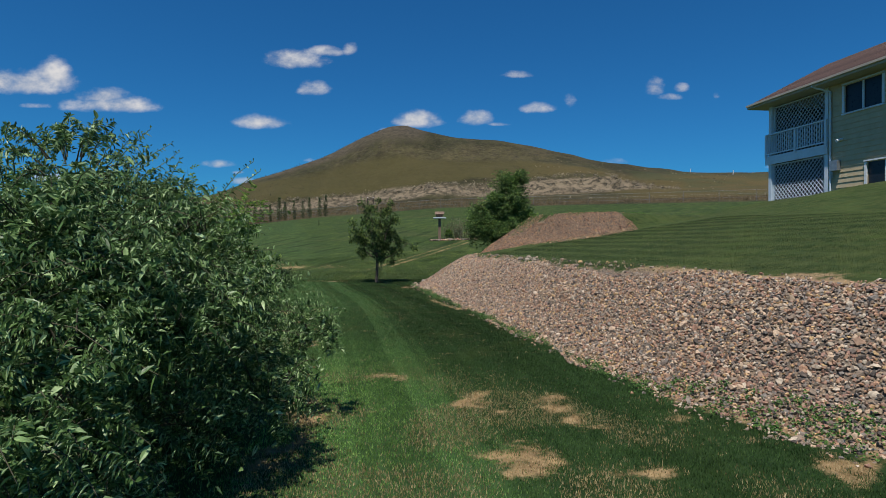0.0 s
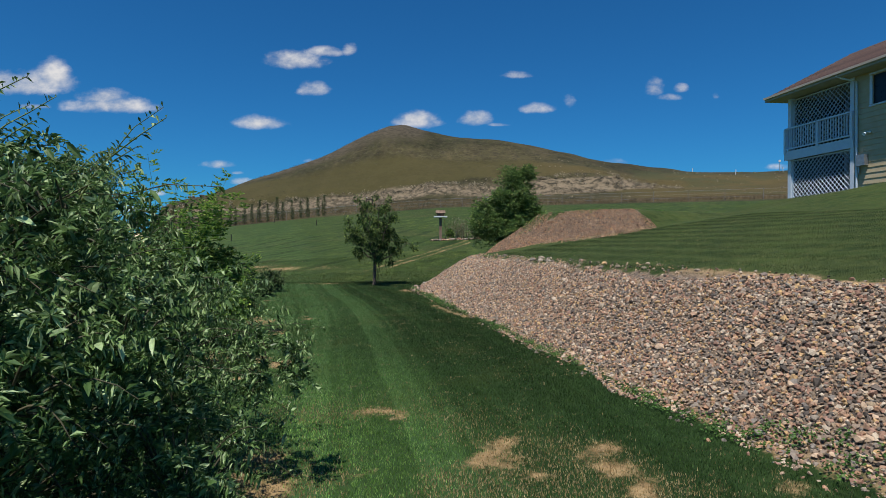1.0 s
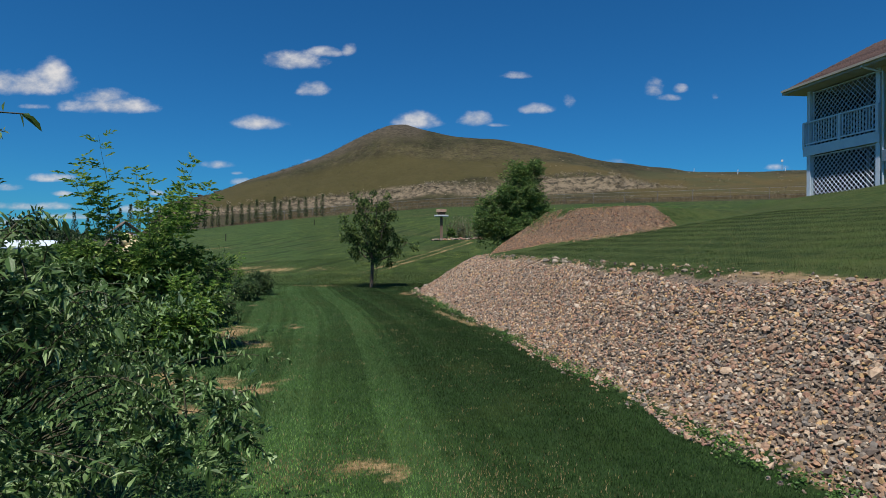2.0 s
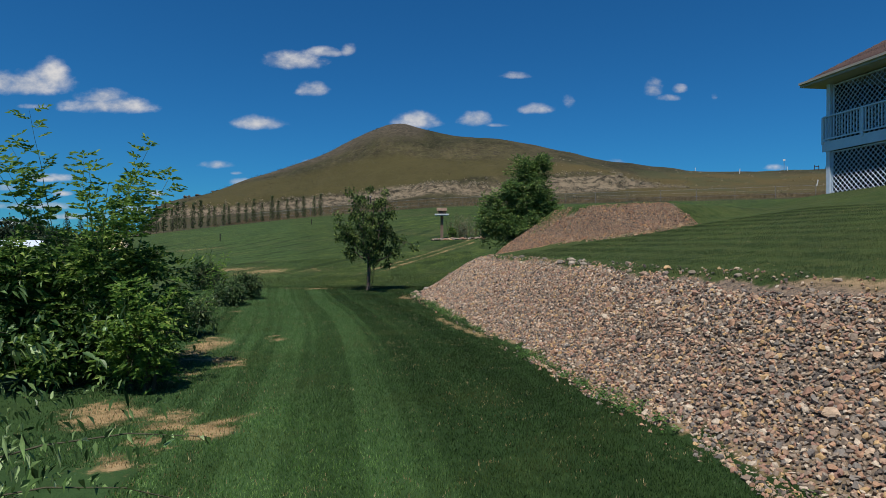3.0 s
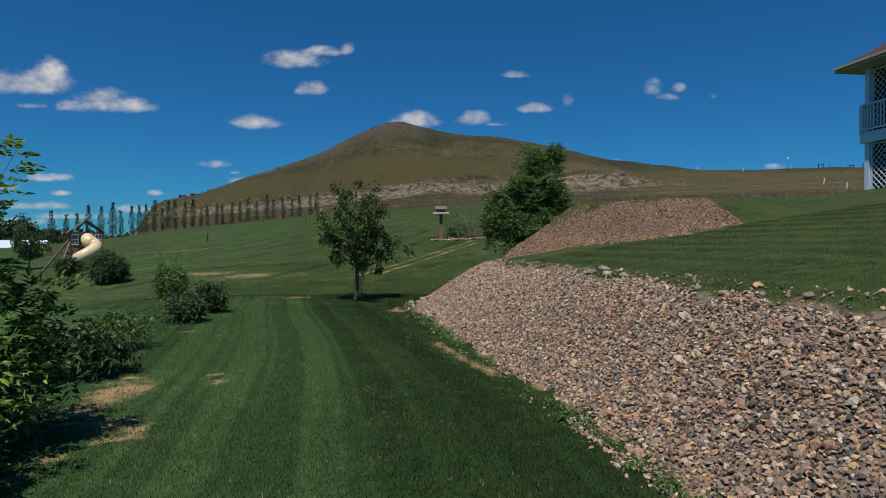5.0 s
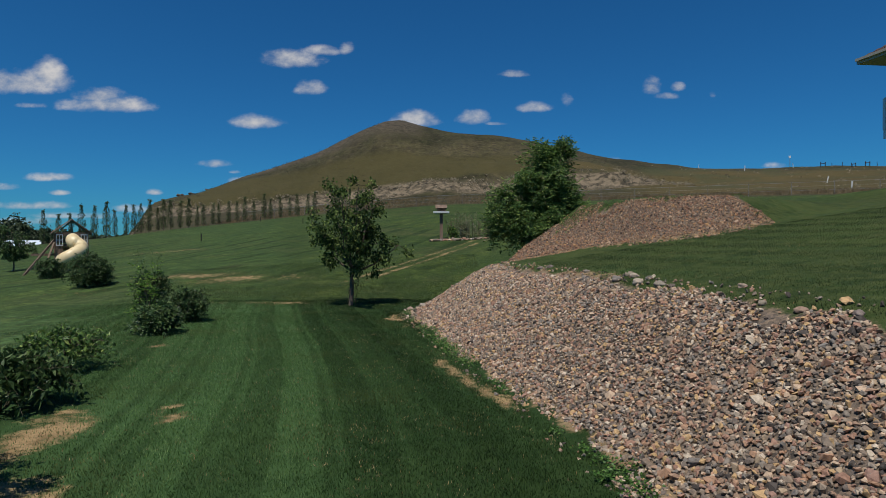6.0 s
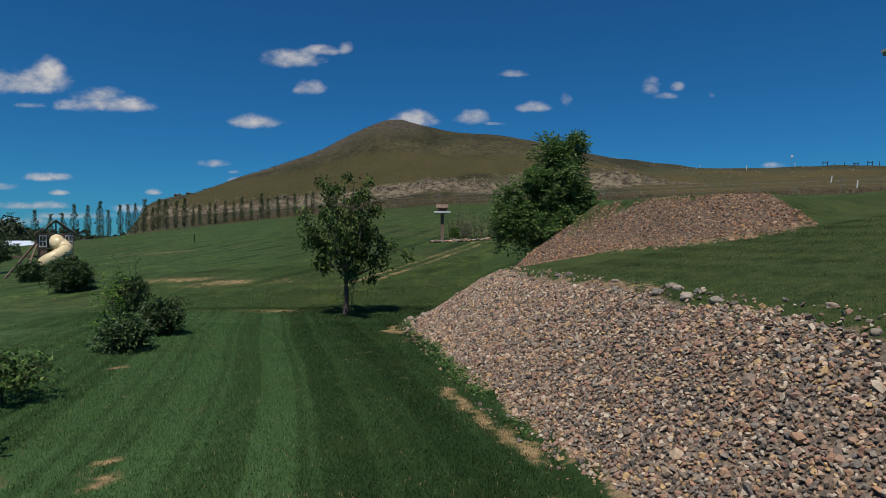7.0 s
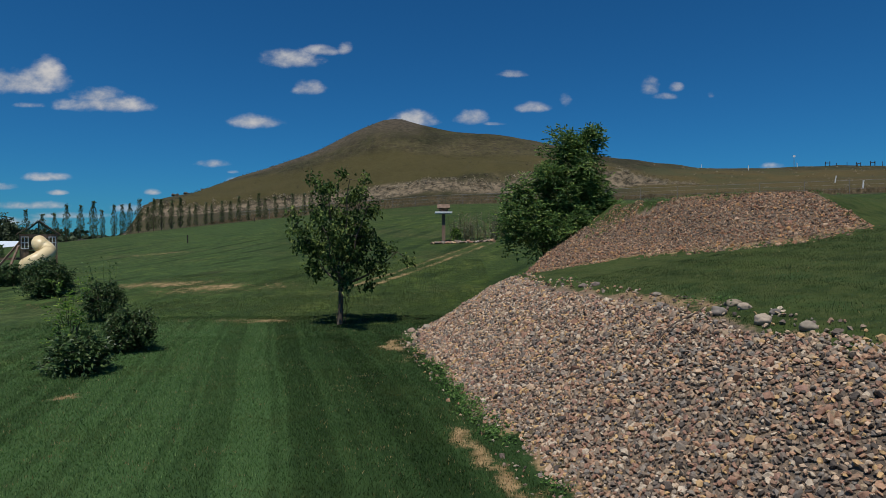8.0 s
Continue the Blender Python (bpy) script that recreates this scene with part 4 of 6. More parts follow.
def house():
    ob = new("house")
    ob.matrix_world = HOUSE
    tagged(ob, "tan two-storey house with brown hip roof and lattice porch", "house")
    length, depth, deck = 11.0, 3.1, 3.35

    def wall(a, b, z0, z1, holes=(), boards=False, mat=M_SIDING):
        """A wall from a to b in the plan, with openings (u0, u1, z0, z1); the near one has its lap boards."""
        run = Vector((b[0] - a[0], b[1] - a[1], 0))
        size = run.length
        ux = run / size
        nrm = Vector((ux.y, -ux.x, 0))

        def slab(g, s0, s1, h0, h1, front0, front1, back):
            p = []
            for s in (s0, s1):
                base = Vector((a[0], a[1], 0)) + ux * s
                p += [base + nrm * front0 + Vector((0, 0, h0)), base + nrm * front1 + Vector((0, 0, h1)), base - nrm * back + Vector((0, 0, h1)), base - nrm * back + Vector((0, 0, h0))]
            g.add(p, [[0, 4, 5, 1], [1, 5, 6, 2], [2, 6, 7, 3], [3, 7, 4, 0], [0, 1, 2, 3], [7, 6, 5, 4]])

        def spans(h0, h1):
            out = [(0.0, size)]
            for u0, u1, o0, o1 in holes:
                if h1 > o0 + 0.001 and h0 < o1 - 0.001:
                    out = [q for s0, s1 in out for q in ((s0, min(s1, u0)), (max(s0, u1), s1)) if q[1] - q[0] > 0.01]
            return out

        core = Geo()
        levels = sorted({z0, z1, *[q for h in holes for q in h[2:]]})
        for h0, h1 in zip(levels[:-1], levels[1:]):
            for s0, s1 in spans(h0, h1):
                slab(core, s0, s1, h0, h1, 0.0, 0.0, 0.12)
        body = part("wall", core, mat, ob, "tan lap-sided wall" if mat is M_SIDING else "porch wall with interior shade in its dark colour")
        z = z0
        while boards and z < z1 - 0.01:
            zt = min(z + 0.19, z1)
            for s0, s1 in spans(z, zt):
                g = Geo()
                slab(g, s0, s1, z, zt, 0.026, 0.006, -0.003)
                part("siding_board", g, M_SIDING, body)
            z = zt

    top = EAVE_Z - 0.05
    wide = [(4.1, 5.7, 5.92, 6.9), (5.1, 6.6, 3.1, 4.0)]
    wall((deck, 0), (length, 0), GRADE - 0.5, top, [(q[0] - deck, q[1] - deck, q[2], q[3]) for q in wide], True)
    wall((0.0, depth), (0.0, 2.6), GRADE - 0.5, top)
    # unseen end wall, added to block light and sky behind the lattice
    wall((0.0, 2.6), (0.0, 0.2), GRADE - 0.5, top, mat=M_PORCH_SHADE)
    # walls behind the lattice, coloured dark to stand in for shade
    wall((0.0, 2.6), (deck, 2.6), GRADE - 0.5, top, mat=M_PORCH_SHADE)
    wall((deck, 2.6), (deck, 0.1), GRADE - 0.5, top, mat=M_PORCH_SHADE)
    wall((length, 0), (length, depth), GRADE - 0.5, top)
    wall((length, depth), (0, depth), GRADE - 0.5, top)
    # roof
    ov, pitch = 0.6, 0.62
    x0, x1, y0, y1 = -ov, length + ov, -ov, depth + ov
    half = (y1 - y0) / 2
    zr = EAVE_Z + half * pitch
    g = Geo()
    g.add([(x0, y0, EAVE_Z), (x1, y0, EAVE_Z), (x1, y1, EAVE_Z), (x0, y1, EAVE_Z), (x0 + half, y0 + half, zr), (x1 - half, y0 + half, zr)], [[0, 1, 5, 4], [2, 3, 4, 5]])
    g.add([(x0, y0, EAVE_Z), (x1, y0, EAVE_Z), (x1, y1, EAVE_Z), (x0, y1, EAVE_Z), (x0 + half, y0 + half, zr), (x1 - half, y0 + half, zr)], [[1, 2, 5], [3, 0, 4]])
    roof = part("roof", g, M_ROOF, ob, "brown shingled hip roof")
    # shingle courses on the two slopes that show
    for k in range(14):
        a = k / 14
        g = Geo()
        zz = EAVE_Z + half * pitch * a
        g.bar((x0 + half * a, y0 + half * a, zz + 0.012), (x1 - half * a, y0 + half * a, zz + 0.012), 0.012, 0.25, (0, 1, pitch))
        part("shingle_course", g, M_SHINGLE, roof)
    g = Geo()
    g.box(((x0 + x1) / 2, y0 - 0.012, EAVE_Z - 0.09), (x1 - x0 + 0.05, 0.03, 0.13))
    g.box((x0 - 0.012, (y0 + y1) / 2, EAVE_Z - 0.09), (0.03, y1 - y0, 0.13))
    part("fascia", g, M_SOFFIT, roof, "pale painted fascia")
    g = Geo()
    g.box(((x0 + x1) / 2, (y0 + y1) / 2, EAVE_Z - 0.15), (x1 - x0 - 0.04, y1 - y0 - 0.04, 0.02))
    part("soffit", g, M_SOFFIT, roof, "cream soffit boards")
    g = Geo()
    g.bar((x0, y0 - 0.075, EAVE_Z - 0.03), (x1, y0 - 0.075, EAVE_Z - 0.03), 0.07, 0.08)
    gut = part("gutter", g, M_SOFFIT, roof, "pale metal rain gutter")
    g = Geo()
    g.tube([(deck - 0.15, y0 - 0.05, EAVE_Z - 0.1), (deck - 0.05, y0 + 0.15, EAVE_Z - 0.22), (deck + 0.14, -0.09, EAVE_Z - 0.35), (deck + 0.14, -0.07, GRADE)], 0.04, 6)
    part("downpipe", g, M_PALE, gut, "pale metal downpipe", True)
    # porch: posts, deck, rail, lattice
    for px, py in ((0.06, 0.06), (deck - 0.1, 0.04), (0.06, 2.5)):
        g = Geo()
        g.box((px, py, (GRADE - 0.4 + EAVE_Z - 0.15) / 2), (0.17, 0.17, EAVE_Z - 0.15 - GRADE + 0.4))
        part("post", g, M_PALE, ob, "pale painted porch post")
    g = Geo()
    g.box((deck / 2 - 0.03, 1.28, DECK_Z - 0.02), (deck - 0.1, 2.5, 0.05))
    g.box((deck / 2 - 0.06, -0.075, DECK_Z - 0.15), (deck + 0.16, 0.05, 0.36))
    g.box((-0.09, 1.2, DECK_Z - 0.15), (0.05, 2.4, 0.36))
    porch = part("deck", g, M_PALE, ob, "pale painted deck with rim board")
    rail_z = DECK_Z + 0.95
    g = Geo()
    g.bar((-0.1, -0.08, rail_z), (deck, -0.08, rail_z), 0.09, 0.05)
    g.bar((-0.1, -0.08, DECK_Z + 0.12), (deck, -0.08, DECK_Z + 0.12), 0.05, 0.05)
    g.bar((-0.09, -0.08, rail_z), (-0.09, 2.4, rail_z), 0.09, 0.05)
    for px in (-0.09, deck / 2, deck - 0.05):
        g.box((px, -0.08, DECK_Z + 0.45), (0.1, 0.1, 1.0))
    rail = part("railing", g, M_PALE, ob, "pale painted balcony railing")
    g = Geo()
    g.box((0, 0, 0), (0.032, 0.032, 0.8))
    bal = g.mesh("baluster", M_PALE)
    for k in range(26):
        b = part("baluster", bal, None, rail)
        b.location = (0.02 + k * (deck - 0.1) / 25.5, -0.08, DECK_Z + 0.53)
    for k in range(17):
        b = part("baluster", bal, None, rail)
        b.location = (-0.09, 0.05 + k * 0.14, DECK_Z + 0.53)

    def lattice(z0, z1, y):
        panel = new("lattice_panel")
        panel.parent = ob
        tagged(panel, "diagonal white lattice screen")
        u0, u1 = 0.16, deck - 0.2
        wide_, tall = u1 - u0, z1 - z0
        g = Geo()
        for zz in (z0 + 0.03, z1 - 0.03):
            g.bar((u0, y, zz), (u1, y, zz), 0.04, 0.06, (0, 1, 0))
        for uu in (u0 + 0.03, u1 - 0.03):
            g.bar((uu, y, z0), (uu, y, z1), 0.06, 0.04, (1, 0, 0))
        part("frame_strip", g, M_PALE, panel)
        gap = 0.20
        for sgn in (1, -1):
            c = -tall
            while c < wide_:
                a0, a1 = max(0.0, c), min(wide_, c + tall)
                if a1 - a0 > 0.05:
                    s = Geo()
                    xa, xb = (u0 + a0, u0 + a1) if sgn > 0 else (u1 - a0, u1 - a1)
                    s.bar((xa, y + 0.006 * sgn, z0 + a0 - c), (xb, y + 0.006 * sgn, z0 + a1 - c), 0.01, 0.037, (0, 1, 0))
                    part("slat", s, M_PALE, panel)
                c += gap
    lattice(DECK_Z + 0.0, EAVE_Z - 0.2, 0.1)
    lattice(GRADE - 0.3, DECK_Z - 0.34, 0.06)

    def window(u0, u1, z0, z1, split=True):
        win = new("window")
        win.parent = ob
        tagged(win, "white-framed sliding window with dark glass")
        g = Geo()
        tr = 0.1
        for a, b in (((u0 - tr, z0 - tr / 2), (u1 + tr, z0 - tr / 2)), ((u0 - tr, z1 + tr / 2), (u1 + tr, z1 + tr / 2))):
            g.bar((a[0], -0.03, a[1]), (b[0], -0.03, b[1]), 0.05, tr, (0, 1, 0))
        for u in (u0 - tr / 2, u1 + tr / 2):
            g.bar((u, -0.03, z0), (u, -0.03, z1), tr, 0.05, (0, 1, 0))
        if split:
            g.bar(((u0 + u1) / 2, 0.0, z0), ((u0 + u1) / 2, 0.0, z1), 0.06, 0.05, (0, 1, 0))
        part("window_frame", g, M_WHITE if z0 < 5 else M_PALE, win)
        mid = (u0 + u1) / 2
        for a, b in ((u0, mid - 0.03), (mid + 0.03, u1)):
            s = Geo()
            s.box(((a + b) / 2, 0.03, (z0 + z1) / 2), (b - a, 0.012, z1 - z0))
            part("pane", s, M_GLASS_DARK, win)
    for u0, u1, z0, z1 in wide:
        window(u0, u1, z0, z1)
    # wall lamp and meter box
    g = Geo()
    g.tube([(4.0, -0.03, 4.98), (4.0, -0.15, 4.96), (4.02, -0.28, 4.90)], [0.05, 0.035, 0.06], 8, True)
    part("wall_lamp", g, M_WHITE, ob, "small white floodlight", True)
    g = Geo()
    g.box((3.75, -0.10, 4.05), (0.36, 0.16, 0.38))
    g.tube([(3.6, -0.08, 4.2), (3.6, -0.08, 3.6)], 0.03, 6)
    part("meter_box", g, M_METAL, ob, "grey metal utility box")


house()


# ---- stone banks ----
def pebble(seed):
    """One rounded, faceted stone of about unit size."""
    r = np.random.default_rng(seed)
    wy, wz = r.uniform(0.62, 0.92), r.uniform(0.42, 0.68)
    bm = bmesh.new()
    for k in range(10):
        z = 1 - 2 * (k + 0.5) / 10
        a = k * 2.39996
        d = np.array([math.cos(a) * math.sqrt(1 - z * z), math.sin(a) * math.sqrt(1 - z * z), z]) + r.normal(size=3) * 0.24
        d /= np.linalg.norm(d)
        bm.verts.new(np.sign(d) * np.abs(d) ** 0.9 * np.array([1.0, wy, wz]) * r.uniform(0.84, 1.1))
    out = bmesh.ops.convex_hull(bm, input=bm.verts)
    bmesh.ops.delete(bm, geom=[v for v in bm.verts if not v.link_faces], context="VERTS")
    bmesh.ops.triangulate(bm, faces=bm.faces)
    bm.verts.index_update()
    v = np.array([q.co[:] for q in bm.verts])
    f = np.array([[q.index for q in fc.verts] for fc in bm.faces])
    bm.free()
    return v, f


PEBBLES = [pebble(100 + k) for k in range(14)]


def turns(n, rng):
    """Random turns, mostly about the upright axis, as n 3 x 3 matrices."""
    a, b, c = rng.uniform(0, 2 * np.pi, n), rng.normal(0, 0.62, n), rng.normal(0, 0.62, n)
    z, o = np.zeros(n), np.ones(n)
    rz = np.stack([np.cos(a), -np.sin(a), z, np.sin(a), np.cos(a), z, z, z, o], 1).reshape(n, 3, 3)
    rx = np.stack([o, z, z, z, np.cos(b), -np.sin(b), z, np.sin(b), np.cos(b)], 1).reshape(n, 3, 3)
    ry = np.stack([np.cos(c), z, np.sin(c), z, o, z, -np.sin(c), z, np.cos(c)], 1).reshape(n, 3, 3)
    return rx @ ry @ rz


def stone_bank(name, line, wide, box, ok, step, label, seed, singles, near, mats, ragged):
    rng = np.random.default_rng(seed)
    bed = new(name)
    tagged(bed, label, "stone bank")
    x, y = np.meshgrid(np.arange(box[0], box[1], step), np.arange(box[2], box[3], step))
    x, y = x.ravel() + rng.normal(0, step * 0.35, x.size), y.ravel() + rng.normal(0, step * 0.35, x.size)
    s = inside(line, x, y)
    edge = 0.3 * (lattice_noise(x, y, 0.5, seed) - 0.5) + 0.12 * (lattice_noise(x, y, 0.15, seed + 3) - 0.5)
    keep = (s > -0.03 + edge) & (s < (crest(y) - 0.02 if ragged < 2 else high_width(x) - 1.1 * smooth(3.8, 2.2, x) + 0.16) + ragged * edge) & ok(x, y)
    keep |= (s > -0.2) & (s < wide + 0.3) & ok(x, y) & (rng.random(x.size) < 0.05)
    x, y, s = x[keep], y[keep], s[keep]
    n = len(x)
    size = (0.0130 + 0.0150 * rng.random(n) ** 1.7 + (rng.random(n) < 0.04) * rng.uniform(0.0, 0.028, n)) * (1 + 0.25 * smooth(13, 17, y)) * (1.0 if ragged < 2 else 0.76)
    z = height(x, y) + size * 0.15 + rng.uniform(0, 0.017, n) * (s > 0.1)
    # each stone beds down flat on the slope
    gx, gy = (height(x + 0.05, y) - height(x - 0.05, y)) / 0.1, (height(x, y + 0.05) - height(x, y - 0.05)) / 0.1
    up = np.stack([-gx, -gy, np.ones(n)], 1)
    up /= np.linalg.norm(up, axis=1)[:, None]
    east = np.stack([up[:, 2], np.zeros(n), -up[:, 0]], 1)
    east /= np.linalg.norm(east, axis=1)[:, None]
    rot = np.stack([east, np.cross(up, east), up], 2) @ turns(n, rng)
    order = np.argsort(np.hypot(x - near[0], (y - near[1]) * 0.35))
    meshes = []
    for v, f in PEBBLES:
        g = Geo()
        g.add(v, f)
        meshes.append(g.mesh("stone", mats[1]))
    kinds = rng.integers(0, len(PEBBLES), n)
    for i in order[:singles]:
        o = new("stone", meshes[kinds[i]])
        o.parent = bed
        o.matrix_local = Matrix.LocRotScale((x[i], y[i], z[i]), Matrix(rot[i].tolist()).to_quaternion(), (size[i],) * 3)
    rest = order[singles:]
    g = Geo()
    for k, (v, f) in enumerate(PEBBLES):
        w_ = rest[kinds[rest] == k]
        pts = np.einsum("nij,vj->nvi", rot[w_] * size[w_][:, None, None], v) + np.stack([x[w_], y[w_], z[w_]], 1)[:, None]
        g.add(pts, (np.arange(len(w_))[:, None, None] * len(v) + f[None]).reshape(-1, 3))
    o = part("gravel", g, mats[0], bed, "mixed brown, grey and pink river stones")
    tagged(o, kind="stuff")
    return n


stone_bank("stone_bank", TOE_LOW, WIDE_LOW, (-1.3, 6.5, 1.5, 21.5), lambda x, y: (x < 3.2 + 0.35 * (13 - y)) & (y < 20.6) & (x < 6), 0.0252,
           "long sloping bank of brown and grey river stones", 41, 300, (1.1, 10.5), (M_STONE, M_STONE_ONE), 1.2)
stone_bank("stone_bank", TOE_HIGH, WIDE_HIGH, (0.8, 7.2, 15.5, 22.5), lambda x, y: (y < 21.6) & (x < 5.2 + 0.6 * lattice_noise(x, y, 0.6, 77)), 0.029,
           "upper sloping bank of reddish brown river stones", 42, 120, (4.4, 17.0), (M_STONE_RED, M_STONE_RED_ONE), 2.6)


def boulder(at, size, seed, label):
    r = np.random.default_rng(seed)
    bm = bmesh.new()
    bmesh.ops.create_icosphere(bm, subdivisions=3, radius=1.0)
    off = Vector(r.uniform(0, 50, 3))
    for v in bm.verts:
        k = 1 + 0.40 * noise.noise(v.co * 1.2 + off) + 0.16 * noise.noise(v.co * 3.2 + off)
        v.co = Vector((v.co.x * size[0], v.co.y * size[1], v.co.z * size[2])) * k
    me = bpy.data.meshes.new("boulder")
    bm.to_mesh(me)
    bm.free()
    me.shade_smooth()
    me.materials.append(M_BOULDER)
    ob = new("boulder", me)
    ob.matrix_world = pose(at[0], at[1], ground_at(at[0], at[1]) + size[2] * 0.22, 0, 0, r.uniform(0, 360))
    tagged(ob, label, "boulder", "boulders along the bank")


for k, (bx, by, bs) in enumerate([(1.76, 13.59, 0.074), (1.97, 13.77, 0.068), (1.97, 13.59, 0.061), (1.85, 13.11, 0.067), (2.03, 13.28, 0.049), (1.96, 12.78, 0.061), (1.85, 12.47, 0.04), (1.97, 12.42, 0.033), (0.95, 14.3, 0.05), (1.32, 16.1, 0.061), (1.44, 16.02, 0.06), (1.7, 14.74, 0.049), (-0.87, 18.89, 0.085), (-0.59, 18.48, 0.09), (2.4, 12, 0.045), (2.2, 11.3, 0.04), (2.25, 10.9, 0.045), (2.37, 10.5, 0.04), (2.5, 10.1, 0.045), (2.65, 9.4, 0.04), (2.95, 8.4, 0.04), (3.2, 7.4, 0.045)]):
    boulder((bx, by), (bs * 0.92, bs * 0.8, bs * 0.62), 300 + k, "pale tan boulder at the edge of the stone bank" if k % 3 else "grey boulder at the edge of the stone bank")


def fallen_stick():
    (x0, y0), (x1, y1) = (1.26, 13.50), (1.69, 13.70)
    ob = thing("fallen_stick", (x0, y0, ground_at(x0, y0) + 0.07), "dry dark stick lying on the stone bank", "stick")
    g = Geo()
    e = np.array([x1 - x0, y1 - y0, ground_at(x1, y1) - ground_at(x0, y0)])
    t = np.linspace(0, 1, 7)[:, None]
    g.tube(e * t + np.array([0.0, 0.02, 0.02]) * np.sin(5 * t), np.linspace(0.008, 0.004, 7), 6, True)
    part("stick", g, M_BARK, ob, "", True)


fallen_stick()


# ---- grass ----
def blades(name, x, y, tall, wide, mat, label, rng, lean=0.35):
    n = len(x)
    z = height(x, y)
    a = rng.uniform(0, 2 * np.pi, n)
    h = tall * rng.uniform(0.55, 1.15, n)
    b = rng.uniform(0, 2 * np.pi, n)
    q = lean * rng.random(n) * h
    wd = wide * rng.uniform(0.7, 1.2, n) / 2
    dx, dy = np.cos(a) * wd, np.sin(a) * wd
    v = np.stack([np.stack([x - dx, y - dy, z - 0.004], 1), np.stack([x + dx, y + dy, z - 0.004], 1), np.stack([x + np.cos(b) * q, y + np.sin(b) * q, z + h], 1)], 1)
    g = Geo()
    g.add(v, np.arange(n * 3).reshape(-1, 3))
    ob = new(name, g.mesh(name, mat))
    return tagged(ob, label, "grass", kind="stuff")


def sow(box, per, rng):
    n = int((box[1] - box[0]) * (box[3] - box[2]) * per)
    return rng.uniform(box[0], box[1], n), rng.uniform(box[2], box[3], n)


def lawn_grass():
    rng = np.random.default_rng(5)
    xs, ys, dx_, dy_ = [], [], [], []
    for box, per in (((-1.9, 2.5, 2.9, 7.0), 10500), ((-3.9, 1.7, 7.0, 12.0), 9000), ((-6.0, 0.7, 12.0, 14.0), 7500), ((-6.4, 0.4, 14.0, 16.0), 6000), ((-7.5, 0.2, 16.0, 18.5), 4300), ((-9, 0.2, 18.5, 21.0), 2600), ((1.4, 8.0, 5.5, 16.9), 2700), ((-9, 0.8, 21.0, 24.0), 900), ((-10, 1.0, 24.0, 29.0), 450)):
        x, y = sow(box, per, rng)
        s1, s2 = inside(TOE_LOW, x, y), inside(TOE_HIGH, x, y)
        b = bareness(x, y) + 0.8 * (lattice_noise(x, y, 0.17, 8) - 0.5) + 0.6 * (lattice_noise(x, y, 0.05, 18) - 0.5)
        on = ((s1 < 0.03) | (s1 > crest(y) + 0.03)) & ((s2 < 0.0) | (x > 5.6))
        if box[0] < -3:
            on &= rng.random(len(x)) < smooth(box[0] - 0.2, box[0] + 2.2, x)
        on &= ~((x < -1.25 - 0.2 * np.maximum(0, y - 5)) & (y < 6) & (rng.random(len(x)) < 0.7))
        live = on & (b < 0.22 + 0.72 * rng.random(len(x)))
        dead = on & ~live & ((s1 < 0.5) | (rng.random(len(x)) < 0.2)) & (rng.random(len(x)) < 0.55 - 0.3 * np.clip(b - 0.5, 0, 1))
        xs.append(x[live]), ys.append(y[live]), dx_.append(x[dead]), dy_.append(y[dead])
    # scorched blades thinly through the worn parts
    x, y = np.concatenate(xs), np.concatenate(ys)
    worn = (lattice_noise(x, y, 0.6, 9) > 0.6) & (rng.random(len(x)) < 0.03)
    worn |= rng.random(len(x)) < 0.6 * smooth(0.35, 0.75, lattice_noise(x, y, 0.45, 10)) * smooth(6.6, 4.6, y + 0.25 * x) * smooth(1.9, 1.2, x + 0.45 * (y - 4))
    dx_.append(x[worn]), dy_.append(y[worn])
    x, y = x[~worn], y[~worn]
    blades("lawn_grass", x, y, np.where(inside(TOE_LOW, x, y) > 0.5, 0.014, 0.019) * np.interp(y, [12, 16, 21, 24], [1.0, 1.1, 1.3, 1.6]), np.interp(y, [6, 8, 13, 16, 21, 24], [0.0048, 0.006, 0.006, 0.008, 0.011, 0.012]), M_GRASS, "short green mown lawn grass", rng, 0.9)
    blades("dry_grass", np.concatenate(dx_), np.concatenate(dy_), 0.019, 0.0065, M_DRYGRASS, "scorched straw-coloured lawn grass", rng, 0.8)


lawn_grass()


